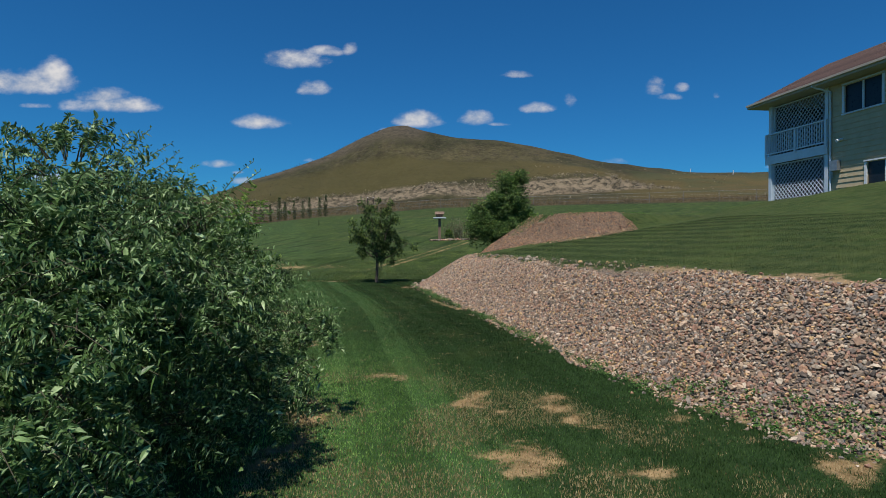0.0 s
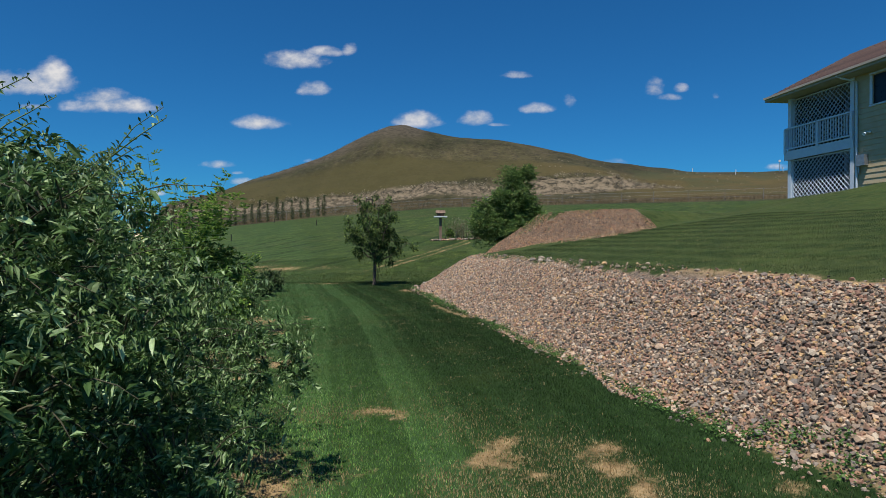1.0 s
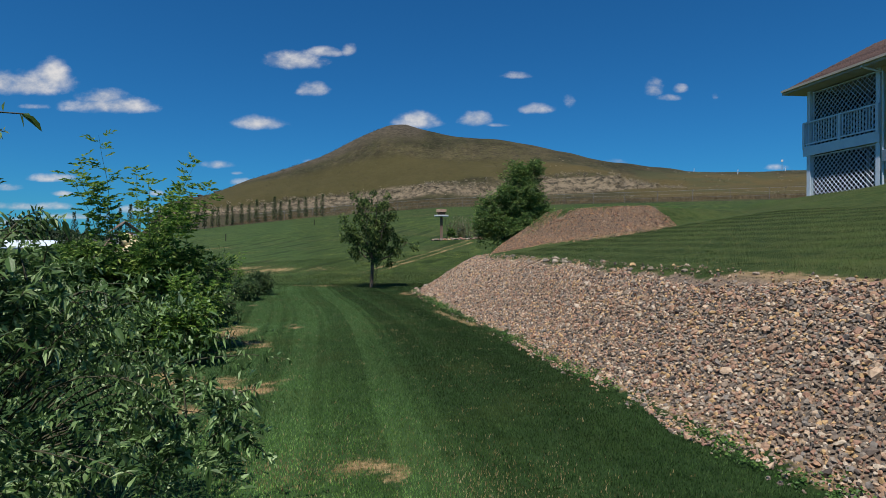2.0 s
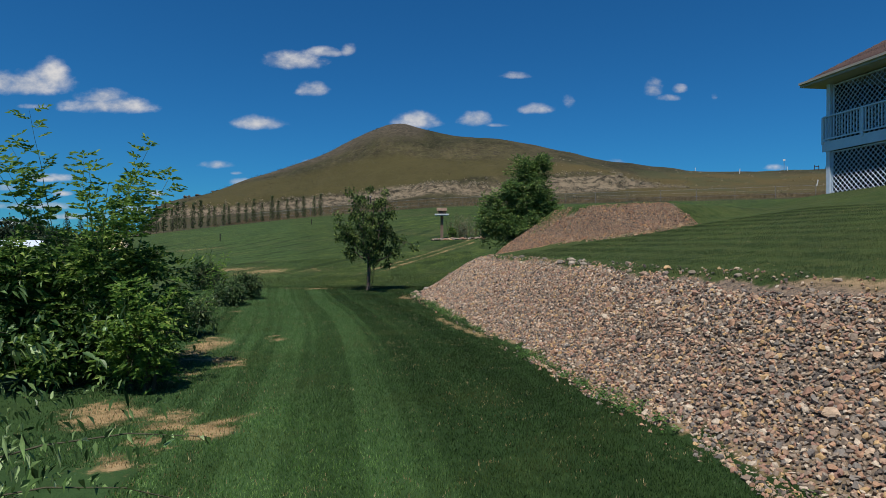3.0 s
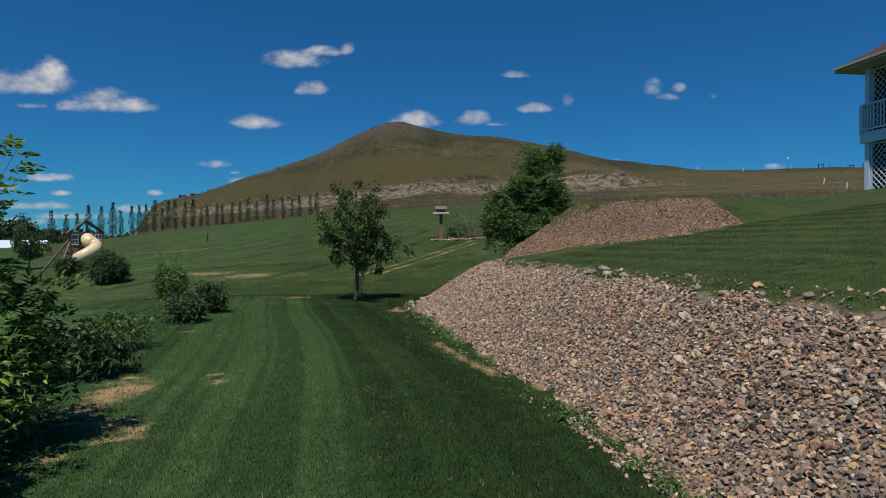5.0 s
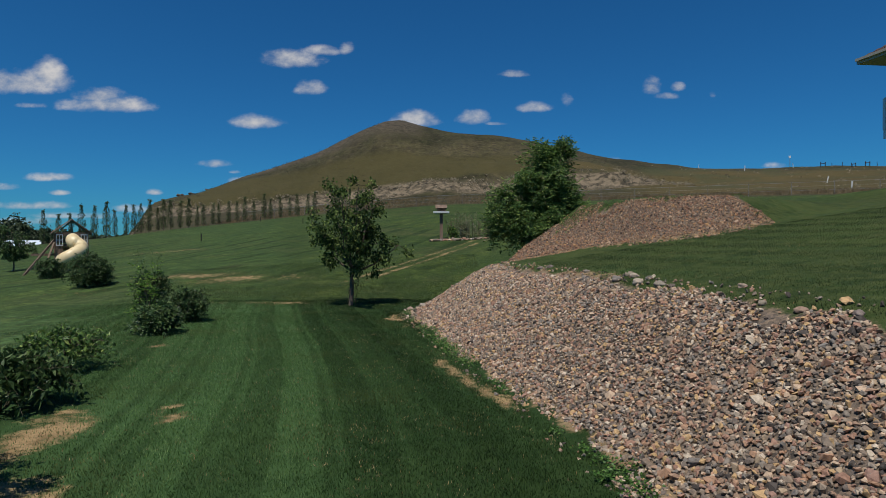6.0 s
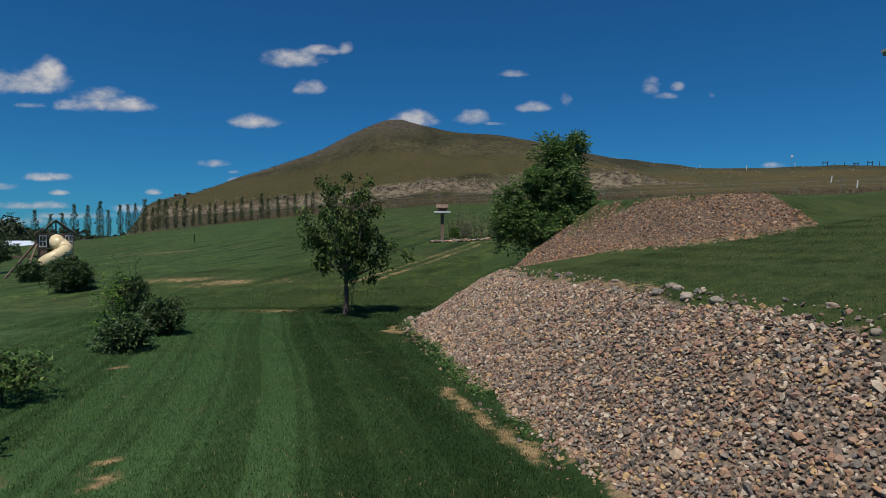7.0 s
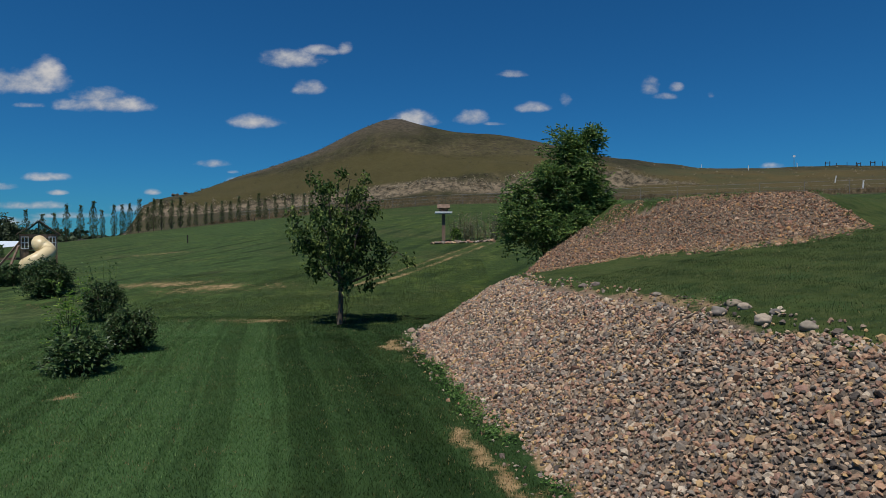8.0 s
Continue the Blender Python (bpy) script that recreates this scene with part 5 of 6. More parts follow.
def weeds():
    """Broad-leaved weeds along the foot of the stone bank and in it."""
    rng = np.random.default_rng(12)
    x, y = sow((-1.2, 3.2, 2.5, 18.5), 220, rng)
    s = inside(TOE_LOW, x, y)
    m = lattice_noise(x, y, 0.45, 14)
    on = (np.abs(s + 0.06 - 0.2 * smooth(6, 4.5, y)) < 0.05 + 0.05 * (m > 0.62) + 0.14 * smooth(6, 4.5, y)) & (m > 0.40 - 0.08 * (y < 6)) & (rng.random(len(x)) < 0.6)
    on |= (s > 0.1) & (s < 0.9) & (lattice_noise(x, y, 0.35, 15) > 0.95) & (rng.random(len(x)) < 0.4)
    on |= (np.abs(s - WIDE_LOW - 0.1) < 0.2) & (m > 0.7) & (rng.random(len(x)) < 0.2)
    ux, uy = sow((0.9, 7.0, 17.0, 22.0), 200, rng)
    u = inside(TOE_HIGH, ux, uy)
    up = (u > 0.9) & (u < 1.75) & (lattice_noise(ux, uy, 0.5, 16) > 0.6 - 0.25 * smooth(1.1, 1.5, u)) & (rng.random(len(ux)) < 0.4)
    x, y = np.concatenate([x[on], ux[up]]), np.concatenate([y[on], uy[up]])
    per = 15
    px, py = np.repeat(x, per) + rng.normal(0, 0.035, len(x) * per), np.repeat(y, per) + rng.normal(0, 0.03, len(x) * per)
    p = np.stack([px, py, height(px, py) + rng.uniform(0.01, 0.06, len(px))], 1)
    d = rng.normal(size=p.shape) * np.array([1, 1, 0.35]) + np.array([0, 0, 0.15])
    g = Geo()
    leaf_cloud(g, p, d, 0.025, 0.018, 0.15, 0.2, rng)
    tagged(new("weeds", g.mesh("weeds", M_WEED)), "low bright green broad-leaved weeds among stones", "weeds", kind="stuff")


weeds()


# ---- shrubs beside the lawn ----
def clumped(main, n, size, seed, core=0.84):
    """The main heaps, drawn in, with many small heaps of leaves over their outer side."""
    r = np.random.default_rng(seed)
    out = [(c, tuple(core * q for q in e)) for c, e in main]
    share = np.array([e[0] * e[2] for c, e in main])
    for k in r.choice(len(main), n, p=share / share.sum()):
        c, e = main[k]
        d = r.normal(size=3)
        d[2] = abs(d[2]) * 0.9 - 0.25
        d /= np.linalg.norm(d)
        at = np.array(c) + d * np.array(e) * 0.80
        q = size * r.uniform(0.7, 1.25)
        out.append(((at[0], at[1], max(at[2], 0.12)), (q, q, q * 0.8)))
    return out


shrub("willow_shrub", on_ground(-2.2, 3.5), (1.15, 1.2, 0.88), 6600, 32, (0.038, 0.0105), M_LEAF1, "large dense dark green narrow-leaved shrub beside the lawn", seed=21,
      spikes=46, spike_len=0.36, spike_bend=0.55, broad=(3, 0.062, 0.021), lift=1.0, stems=16, inner_n=160, low=-0.95, droop=0.25, boxy=0.78, leaf_from=0.35, spike_per=34, twig_n=1800, spread=(0.7, 1.06),
      lobes=clumped([((0.0, -0.3, 0.95), (1.30, 1.2, 1.02)), ((0.38, -0.2, 0.46), (1.0, 1.5, 0.5)), ((-0.45, 1.15, 0.92), (0.9, 1.05, 0.98)), ((0.14, 1.1, 0.66), (1.30, 1.25, 0.76)), ((0.0, -1.2, 0.85), (1.2, 0.85, 0.87))], 60, 0.30, 211, 0.92))
shrub("ash_shrub", on_ground(-3.66, 9.3), (0.85, 0.85, 0.74), 290, 9, (0.074, 0.029), M_LEAF2, "leafy green ash shrub with tall upright shoots", seed=22, pinnate=4, spike_mat=M_LEAF5,
      spikes=16, spike_len=0.85, spike_per=22, lift=1.0, stems=10, inner_n=110, low=-0.85, spread=(0.55, 1.1),
      lobes=[((0.0, 0.0, 0.80), (0.80, 0.8, 0.74)), ((-0.5, -0.4, 0.6), (0.7, 0.6, 0.6)), ((0.05, -0.25, 0.32), (0.8, 0.7, 0.36)), ((0.62, 0.25, 0.42), (0.42, 0.5, 0.42)), ((0.3, -0.2, 1.1), (0.45, 0.45, 0.35)), ((-0.2, -0.45, 1.05), (0.4, 0.4, 0.35)), ((0.55, 0.3, 1.0), (0.35, 0.35, 0.3))])
shrub("ash_shrub", on_ground(-2.80, 8.75), (0.31, 0.30, 0.42), 50, 8, (0.056, 0.024), M_LEAF5, "small bright green ash shrub in front of a darker one", seed=33, pinnate=4, spikes=5, spike_len=0.3, spike_per=10, lift=1.0, low=-0.8, stems=5)
shrub("ash_shrub", on_ground(-4.5, 8.2), (0.6, 0.6, 0.4), 90, 7, (0.06, 0.024), M_LEAF2, "low yellow-green ash shrub in the grass", seed=23, pinnate=4, spikes=3, spike_len=0.5, lift=0.9)
shrub("low_shrub", on_ground(-3.95, 11.75), (0.62, 0.5, 0.28), 260, 10, (0.085, 0.04), M_LEAF3, "low spreading shrub with broad dark leaves", seed=24, lift=0.9, low=-0.4)
shrub("low_shrub", on_ground(-4.35, 13.2), (0.5, 0.5, 0.26), 150, 9, (0.07, 0.034), M_LEAF4, "low spreading green shrub with broad leaves", seed=25, lift=0.9, low=-0.4)
shrub("round_shrub", on_ground(-4.68, 17.2), (0.35, 0.34, 0.36), 300, 12, (0.055, 0.03), M_LEAF3, "rounded dark green shrub at the lawn edge", seed=26, lift=0.82, low=-0.95)
shrub("ash_shrub", on_ground(-4.55, 15.85), (0.33, 0.32, 0.27), 46, 7, (0.070, 0.036), M_LEAF3, "small dark green ash shrub at the lawn edge", seed=31, pinnate=3, lift=0.85, low=-0.95)
shrub("ash_sapling", on_ground(-4.95, 16.3), (0.22, 0.22, 0.46), 16, 7, (0.055, 0.024), M_LEAF5, "thin yellow-green ash sapling between two shrubs", seed=34, pinnate=3, spikes=3, spike_len=0.3, lift=1.0, stems=4)
shrub("round_shrub", on_ground(-7.0, 20.7), (0.46, 0.46, 0.50), 190, 11, (0.07, 0.034), M_LEAF3, "upright dark shrub standing on the lawn", seed=27, spikes=8, spike_len=0.5, lift=0.82, low=-0.95)
shrub("round_shrub", on_ground(-11.2, 25.5), (0.68, 0.65, 0.62), 480, 13, (0.085, 0.042), M_LEAF3, "rounded dark green shrub near the play tower", seed=28, lift=0.78, low=-0.95)
shrub("round_shrub", on_ground(-14.6, 28.8), (0.55, 0.5, 0.45), 260, 11, (0.085, 0.042), M_LEAF3, "small dark shrub near the play tower", seed=29, lift=0.78, low=-0.95)
shrub("tall_shrub", on_ground(1.95, 21.4, -0.1), (1.25, 1.1, 1.25), 430, 13, (0.092, 0.036), M_LEAF4, "tall leafy dark green shrub behind the stone bank", seed=30, pinnate=3,
      spikes=14, spike_len=0.5, lift=0.98, stems=14, inner_n=200, low=-0.85, spread=(0.5, 1.14),
      lobes=[((0.35, 0.0, 1.55), (0.66, 0.7, 1.05)), ((-0.55, -0.1, 0.95), (0.66, 0.7, 0.85)), ((0.85, 0.1, 1.35), (0.5, 0.5, 0.55)), ((0.1, -0.3, 0.6), (0.9, 0.6, 0.6)), ((0.80, 0.0, 2.35), (0.28, 0.3, 0.5)), ((-0.1, -0.2, 1.75), (0.35, 0.35, 0.3)), ((0.3, 0.0, 2.3), (0.3, 0.3, 0.35)), ((1.1, 0.0, 1.0), (0.35, 0.4, 0.35))])


# ---- small fruit tree ----
def fruit_tree(at, high, label, seed, name="fruit_tree", spread=1.0, leaf=(0.075, 0.05), mat=M_APPLE, per=64):
    rng = np.random.default_rng(seed)
    ob = thing(name, at, label, "tree")
    trunk_top = high * 0.42
    wood, crown = Geo(), Geo()
    t = np.linspace(0, 1, 8)
    wood.tube(np.stack([0.03 * np.sin(3 * t), 0.02 * np.sin(5 * t), -0.08 + (trunk_top + 0.08) * t], 1), np.linspace(0.052, 0.032, 8) * high / 2.7, 8)
    tr = part("trunk", wood, M_BARK, ob, "slender grey-brown trunk", True)
    ends = []
    for k in range(11):
        a = k * 2.4 + rng.uniform(-0.3, 0.3)
        f = k / 10
        z0 = trunk_top * (0.62 + 0.38 * f)
        reach = spread * (1.15 - 0.75 * f) * rng.uniform(0.8, 1.1)
        zt = high * (0.50 + 0.46 * f) + rng.uniform(-0.1, 0.1)
        b = np.array([0.02, 0, z0])
        e = np.array([np.cos(a) * reach, np.sin(a) * reach, zt])
        s = np.linspace(0, 1, 7)[:, None]
        p = b * (1 - s) + e * s + np.array([0, 0, -0.12]) * np.sin(np.pi * s) + rng.normal(size=(7, 3)) * 0.025 * s
        limbs = Geo()
        limbs.tube(p, np.linspace(0.026, 0.006, 7) * high / 2.7, 5)
        for q in (2, 3, 4, 5, 6):
            for _ in range(2):
                tip = p[q] + rng.normal(size=3) * np.array([0.16, 0.16, 0.13]) * spread
                limbs.tube(np.stack([p[q], (p[q] + tip) / 2 + rng.normal(size=3) * 0.02, tip]), [0.007, 0.005, 0.003], 3)
                ends.append(tip)
        part("limb", limbs, M_BARK, tr, "", True)
    ends = np.array(ends)
    pick = np.repeat(ends, per, 0)
    # leaves gathered along the twigs, thinner outward
    pts = pick + rng.normal(size=pick.shape) * np.array([0.07, 0.07, 0.065]) * spread
    leaf_cloud(crown, pts, rng.normal(size=pts.shape) + np.array([0, 0, -0.25]), leaf[0], leaf[1], 0.3, 0.2, rng)
    part("crown", crown, mat, ob, "open crown of dark green leaves")
    # suckers at the foot
    if name == "fruit_tree":
        g, gl = Geo(), Geo()
        a = rng.uniform(0, 6.28, 5)
        q = np.linspace(0, 1, 6)[None, :, None]
        sp = np.stack([np.cos(a) * 0.08, np.sin(a) * 0.06, 0 * a], 1)[:, None] + np.array([0.12, 0, 0.85]) * q + rng.normal(size=(5, 6, 3)) * 0.02
        twigs(g, sp, 0.005, 0.002)
        dress(gl, sp, 14, 0.05, 0.028, rng, first=0.1)
        sk = part("suckers", g, M_TWIG, ob, "thin shoots at the foot", True)
        part("foliage", gl, mat, sk)
    return ob


fruit_tree(on_ground(-2.22, 19.8), 2.75, "young fruit tree with slender trunk and open dark crown", 51)
fruit_tree(on_ground(-20.3, 34.8), 2.1, "small round dark tree standing on the lower lawn", 52, "young_tree", 0.85, leaf=(0.11, 0.07), mat=M_LEAF3, per=24)


# ---- bird feeder and its stone-edged bed ----
def bird_feeder():
    x, y = -0.2, 34.7
    ob = thing("bird_feeder", on_ground(x, y), "wooden bird feeder with pitched roof on a post", "bird feeder")
    g = Geo()
    g.box((0, 0, 0.55), (0.15, 0.15, 1.3))
    part("post", g, M_TIMBER, ob, "square brown timber post")
    g = Geo()
    g.box((0, 0, 1.23), (0.74, 0.5, 0.045))
    for s in (-1, 1):
        g.box((0, s * 0.25, 1.265), (0.74, 0.03, 0.06))
        g.box((s * 0.36, 0, 1.265), (0.03, 0.5, 0.06))
    part("tray", g, M_WHITE, ob, "pale feeding tray")
    g = Geo()
    for s in (-1, 1):
        g.box((s * 0.19, 0, 1.37), (0.03, 0.3, 0.24))
    g.box((0, 0, 1.35), (0.34, 0.18, 0.18))
    part("hopper", g, M_TIMBER, ob, "brown seed hopper")
    g = Geo()
    for s in (-1, 1):
        g.bar((-0.27, s * 0.11, 1.53), (0.27, s * 0.11, 1.53), 0.30, 0.022, (0, s * 0.55, 0.83))
    part("roof", g, M_TIMBER, ob, "weathered brown pitched roof")


bird_feeder()


def garden_bed():
    rng = np.random.default_rng(61)
    for k in range(26):
        a = k / 25
        x, y = -0.65 + 2.5 * a, 34.1 - 0.25 * math.sin(a * 3.1) + rng.uniform(-0.06, 0.06)
        boulder_small(x, y, rng.uniform(0.07, 0.13), 400 + k)
    g, s = Geo(), Geo()
    n = 90
    x, y = rng.uniform(0.1, 2.6, n), rng.uniform(34.4, 35.6, n)
    tall = rng.uniform(0.4, 1.25, n)
    q = np.linspace(0, 1, 6)[None, :, None]
    base = np.stack([x, y, height(x, y)], 1)
    sp = base[:, None] + (np.stack([rng.normal(0, 0.08, n), rng.normal(0, 0.08, n), tall], 1))[:, None] * q
    twigs(s, sp, 0.012, 0.005)
    dress(g, sp, 16, 0.14, 0.035, rng, first=0.1)
    ob = thing("garden_plants", on_ground(1.3, 35.0), "tall pale stalks and green flower plants in the bed", "plants")
    inv = np.array(ob.matrix_world.translation)
    for geo in (g, s):
        geo.v = [p - inv for p in geo.v]
    st = part("stalks", s, M_STALK, ob, "pale upright stalks", True)
    part("foliage", g, M_STALK, ob)
    shrub("flower_clump", on_ground(0.35, 34.5), (0.28, 0.28, 0.3), 60, 9, (0.09, 0.045), M_LEAF2, "green leafy flower clump beside the feeder post", seed=62, stems=3)


def boulder_small(x, y, r, seed):
    v, f = PEBBLES[seed % len(PEBBLES)]
    g = Geo()
    g.add(v * r * 1.3, f)
    ob = new("edging_stone", g.mesh("edging_stone", M_STONE_ONE))
    ob.matrix_world = pose(x, y, ground_at(x, y) + r * 0.35, 0, 0, seed * 47 % 360)
    tagged(ob, "rough tan stone edging the garden bed", "stone", "stones round the garden bed")


garden_bed()


# ---- play tower with tube slide ----
def play_tower():
    x, y = -16.15, 32.5
    base = ground_at(x, y)
    ob = thing("play_tower", (x, y, base), "wooden play tower with gabled roof and cream spiral slide", "playset", turn=35)
    ob.scale = (0.84, 0.84, 0.92)
    wdt, eave, deck = 1.35, 1.75, 1.15
    for px in (-1, 1):
        for py in (-1, 1):
            g = Geo()
            g.box((px * wdt / 2, py * wdt / 2, eave / 2 - 0.1), (0.09, 0.09, eave + 0.2))
            part("post", g, M_TIMBER, ob)
    g = Geo()
    g.box((0, 0, deck), (wdt, wdt, 0.06))
    part("deck", g, M_TIMBER, ob)
    for k in range(5):
        g = Geo()
        g.box((0, wdt / 2 + 0.03, deck - 0.3 + k * 0.16), (wdt, 0.025, 0.14))
        part("board", g, M_TIMBER, ob)
    g = Geo()
    g.box((0, -wdt / 2 - 0.03, eave - 0.06), (wdt + 0.1, 0.03, 0.16))
    part("fascia", g, M_TIMBER, ob)
    # the two window panels beside the slide
    for sgn in (-1, 1):
        win = new("window")
        win.parent = ob
        tagged(win, "white-barred play window")
        c = sgn * (wdt / 2 - 0.15)
        g = Geo()
        for u in (-0.13, 0, 0.13):
            g.box((c + u, -wdt / 2 - 0.05, 1.42), (0.03, 0.03, 0.5))
        for zz in (1.18, 1.42, 1.66):
            g.box((c, -wdt / 2 - 0.05, zz), (0.30, 0.03, 0.035))
        part("window_frame", g, M_WHITE, win)
        g = Geo()
        g.box((c, -wdt / 2 - 0.02, 0.95), (0.30, 0.025, 0.42))
        part("panel", g, M_TIMBER if sgn < 0 else M_WHITE, win)
    roof = new("roof")
    roof.parent = ob
    tagged(roof, "weathered boards gabled roof")
    ridge = 2.36
    for sgn in (-1, 1):
        for k in range(6):
            g = Geo()
            a0, a1 = k / 6, (k + 1) / 6
            e = wdt / 2 + 0.18
            p0 = (sgn * e * (1 - a0), eave + (ridge - eave) * a0)
            p1 = (sgn * e * (1 - a1 + 0.03), eave + (ridge - eave) * (a1 + 0.0))
            g.add([(p0[0], -0.85, p0[1]), (p1[0], -0.85, p1[1] + 0.02), (p1[0], 0.85, p1[1] + 0.02), (p0[0], 0.85, p0[1]),
                   (p0[0], -0.85, p0[1] - 0.03), (p1[0], -0.85, p1[1] - 0.01), (p1[0], 0.85, p1[1] - 0.01), (p0[0], 0.85, p0[1] - 0.03)],
                  [[0, 1, 2, 3], [7, 6, 5, 4], [0, 4, 5, 1], [1, 5, 6, 2], [2, 6, 7, 3], [3, 7, 4, 0]])
            part("board", g, M_TIMBER, roof)
    g = Geo()
    g.bar((-0.5, -0.7, eave + 0.12), (0.0, -0.7, ridge - 0.05), 0.02, 0.06)
    g.bar((0.5, -0.7, eave + 0.12), (0.0, -0.7, ridge - 0.05), 0.02, 0.06)
    g.bar((0.0, -0.7, eave), (0.0, -0.7, ridge - 0.05), 0.06, 0.06, (0, 1, 0))
    part("gable_brace", g, M_GREEN_CLOTH, ob, "dark green gable brace")
    # slide: a tube that drops out of the tower and turns as it goes down
    t = np.linspace(0, 1, 40)
    ang = 1.9 * math.pi * np.clip(t - 0.12, 0, 1)
    r = 0.42
    cx, cy = -0.08, -wdt / 2 - 0.55
    p = np.stack([cx + r * np.sin(ang + 0.25), cy + 0.55 * (1 - np.clip(t / 0.12, 0, 1)) - r * (np.cos(ang) - 1) * -0.9 - 0.1, 1.42 - 1.25 * np.clip(t - 0.05, 0, 1)], 1)
    g = Geo()
    g.tube(p, 0.31, 18)
    slide = part("slide", g, M_SLIDE, ob, "cream plastic spiral tube slide", True)
    for k in (6, 14, 22, 30, 38):
        g = Geo()
        g.tube(p[k - 1:k + 2], 0.325, 18)
        part("flange", g, M_SLIDE, slide, "", True)
    # swing beam with slanting legs to one side
    g = Geo()
    g.bar((-wdt / 2, 0, 0.75), (-1.7, 0.1, 0.75), 0.07, 0.10)
    part("swing_beam", g, M_TIMBER, ob)
    for e in (-0.6, 0.6):
        g = Geo()
        g.bar((-0.7, 0.1 + e * 0.2, eave - 0.3), (-2.1, e, -0.3), 0.08, 0.08)
        part("swing_leg", g, M_TIMBER, ob)
    g = Geo()
    g.bar((-0.75, -0.7, 1.3), (-1.35, -1.5, -0.3), 0.09, 0.05)
    part("ladder_rail", g, M_TIMBER, ob)


play_tower()


# ---- row of young poplars ----
def poplar(seed):
    rng = np.random.default_rng(seed)
    ob = thing("poplar", (0, 0, 0), "young columnar poplar with bare lower trunk", "tree", "row of poplars")
    g, c = Geo(), Geo()
    high = 3.5
    t = np.linspace(0, 1, 7)
    bend = rng.uniform(-0.15, 0.15)
    spine = np.stack([bend * t ** 2, 0.05 * np.sin(4 * t), -0.3 + (high + 0.3) * t], 1)
    g.tube(spine, np.linspace(0.05, 0.012, 7), 5)
    n = 680
    u = rng.beta(1.1, 1.25, n)
    zc = 0.15 + (high - 0.1) * u
    rad = 0.37 * np.sin(np.pi * np.clip(0.26 + 0.74 * u, 0, 1)) ** 0.8 * (0.55 + 0.8 * lattice_noise(u * 9, 0 * u, 0.7, seed)) + 0.03
    a = rng.uniform(0, 6.28, n)
    rr = rad * np.sqrt(rng.random(n))
    p = np.stack([np.cos(a) * rr + bend * u ** 2, np.sin(a) * rr, zc], 1)
    leaf_cloud(c, p, np.stack([np.cos(a) * 0.5, np.sin(a) * 0.5, np.ones(n)], 1) + rng.normal(size=(n, 3)) * 0.3, 0.16, 0.08, 0.2, 0.1, rng)
    top = rng.normal(size=(26, 3)) * np.array([0.12, 0.08, 0.07]) + np.array([bend + 0.06, 0, high + 0.05])
    leaf_cloud(c, top, rng.normal(size=(26, 3)), 0.2, 0.12, 0.2, 0.1, rng)
    part("trunk", g, M_BARK, ob, "", True)
    part("crown", c, M_POPLAR, ob)
    return ob


def poplar_row():
    rng = np.random.default_rng(71)
    line = [(-35.8, 60.5), (-33.3, 66), (-31.5, 74), (-28.5, 81), (-24, 86), (-17.5, 89.5)]
    seg = [math.dist(a, b) for a, b in zip(line[:-1], line[1:])]
    total, count = sum(seg), 31
    kinds = [poplar(72 + k) for k in range(4)]
    for k in range(count):
        d, i = total * k / (count - 1), 0
        while i < len(seg) - 1 and d > seg[i]:
            d -= seg[i]
            i += 1
        f = d / seg[i]
        x, y = line[i][0] * (1 - f) + line[i + 1][0] * f + rng.uniform(-0.2, 0.2), line[i][1] * (1 - f) + line[i + 1][1] * f
        s = rng.uniform(0.66, 1.0)
        m = pose(x, y, ground_at(x, y), 0, 0, rng.uniform(0, 360)) @ Matrix.Diagonal((s, s, s, 1))
        if k < 4:
            kinds[k].matrix_world = m
        else:
            o = copy_thing(kinds[k % 4], pose(x, y, ground_at(x, y), 0, 0, rng.uniform(0, 360)))
            o.scale = (s, s, s)


poplar_row()


# ---- fences, posts and markers on the prairie ----
def wire_fence():
    ob = new("wire_fence")
    tagged(ob, "wire fence on thin posts along the prairie edge", "fence")
    xs = np.arange(-26, 64, 3.2)
    tops = []
    post = Geo()
    post.tube([(0, 0, -0.3), (0, 0, 1.35)], [0.034, 0.03], 6, True)
    me = post.mesh("post", M_POST)
    for x in xs:
        y = float(edge_of_lawn(x)) + 2.5
        z = ground_at(x, y)
        p = part("post", me, None, ob)
        p.location = (x, y, z)
        tops.append((x, y, z))
    for hgt in (0.45, 0.85, 1.25):
        g = Geo()
        g.tube(np.array(tops) + np.array([0, 0, hgt]), 0.014 if hgt > 1 else 0.007, 3)
        part("wire", g, M_METAL, ob)


wire_fence()


def h_brace(at, turn, size, cap):
    ob = thing("fence_brace", at, "dark timber H-shaped fence brace" + (" with pale post caps" if cap else " on the skyline"), "fence brace", turn=turn)
    for u in (-0.75, 0.75):
        g = Geo()
        g.tube([(u * size, 0, -0.4), (u * size, 0, 1.75 * size)], 0.14 * size, 8, True)
        part("post", g, M_TIMBER_DARK, ob)
        if cap:
            g = Geo()
            g.tube([(u * size, 0, 1.74 * size), (u * size, 0, 1.9 * size)], 0.15 * size, 8, True)
            part("cap", g, M_WHITE, ob, "pale post cap")
    g = Geo()
    g.tube([(-0.75 * size, 0, 1.25 * size), (0.75 * size, 0, 1.25 * size)], 0.13 * size, 8)
    part("rail", g, M_TIMBER_DARK, ob)


h_brace(on_ground(-14.0, 115), 8, 0.72, True)
for bx, by, bs in ((92, 150, 0.66), (99.4, 150, 0.62), (103.5, 151, 0.66)):
    h_brace(on_ground(bx, by), -10, bs, False)


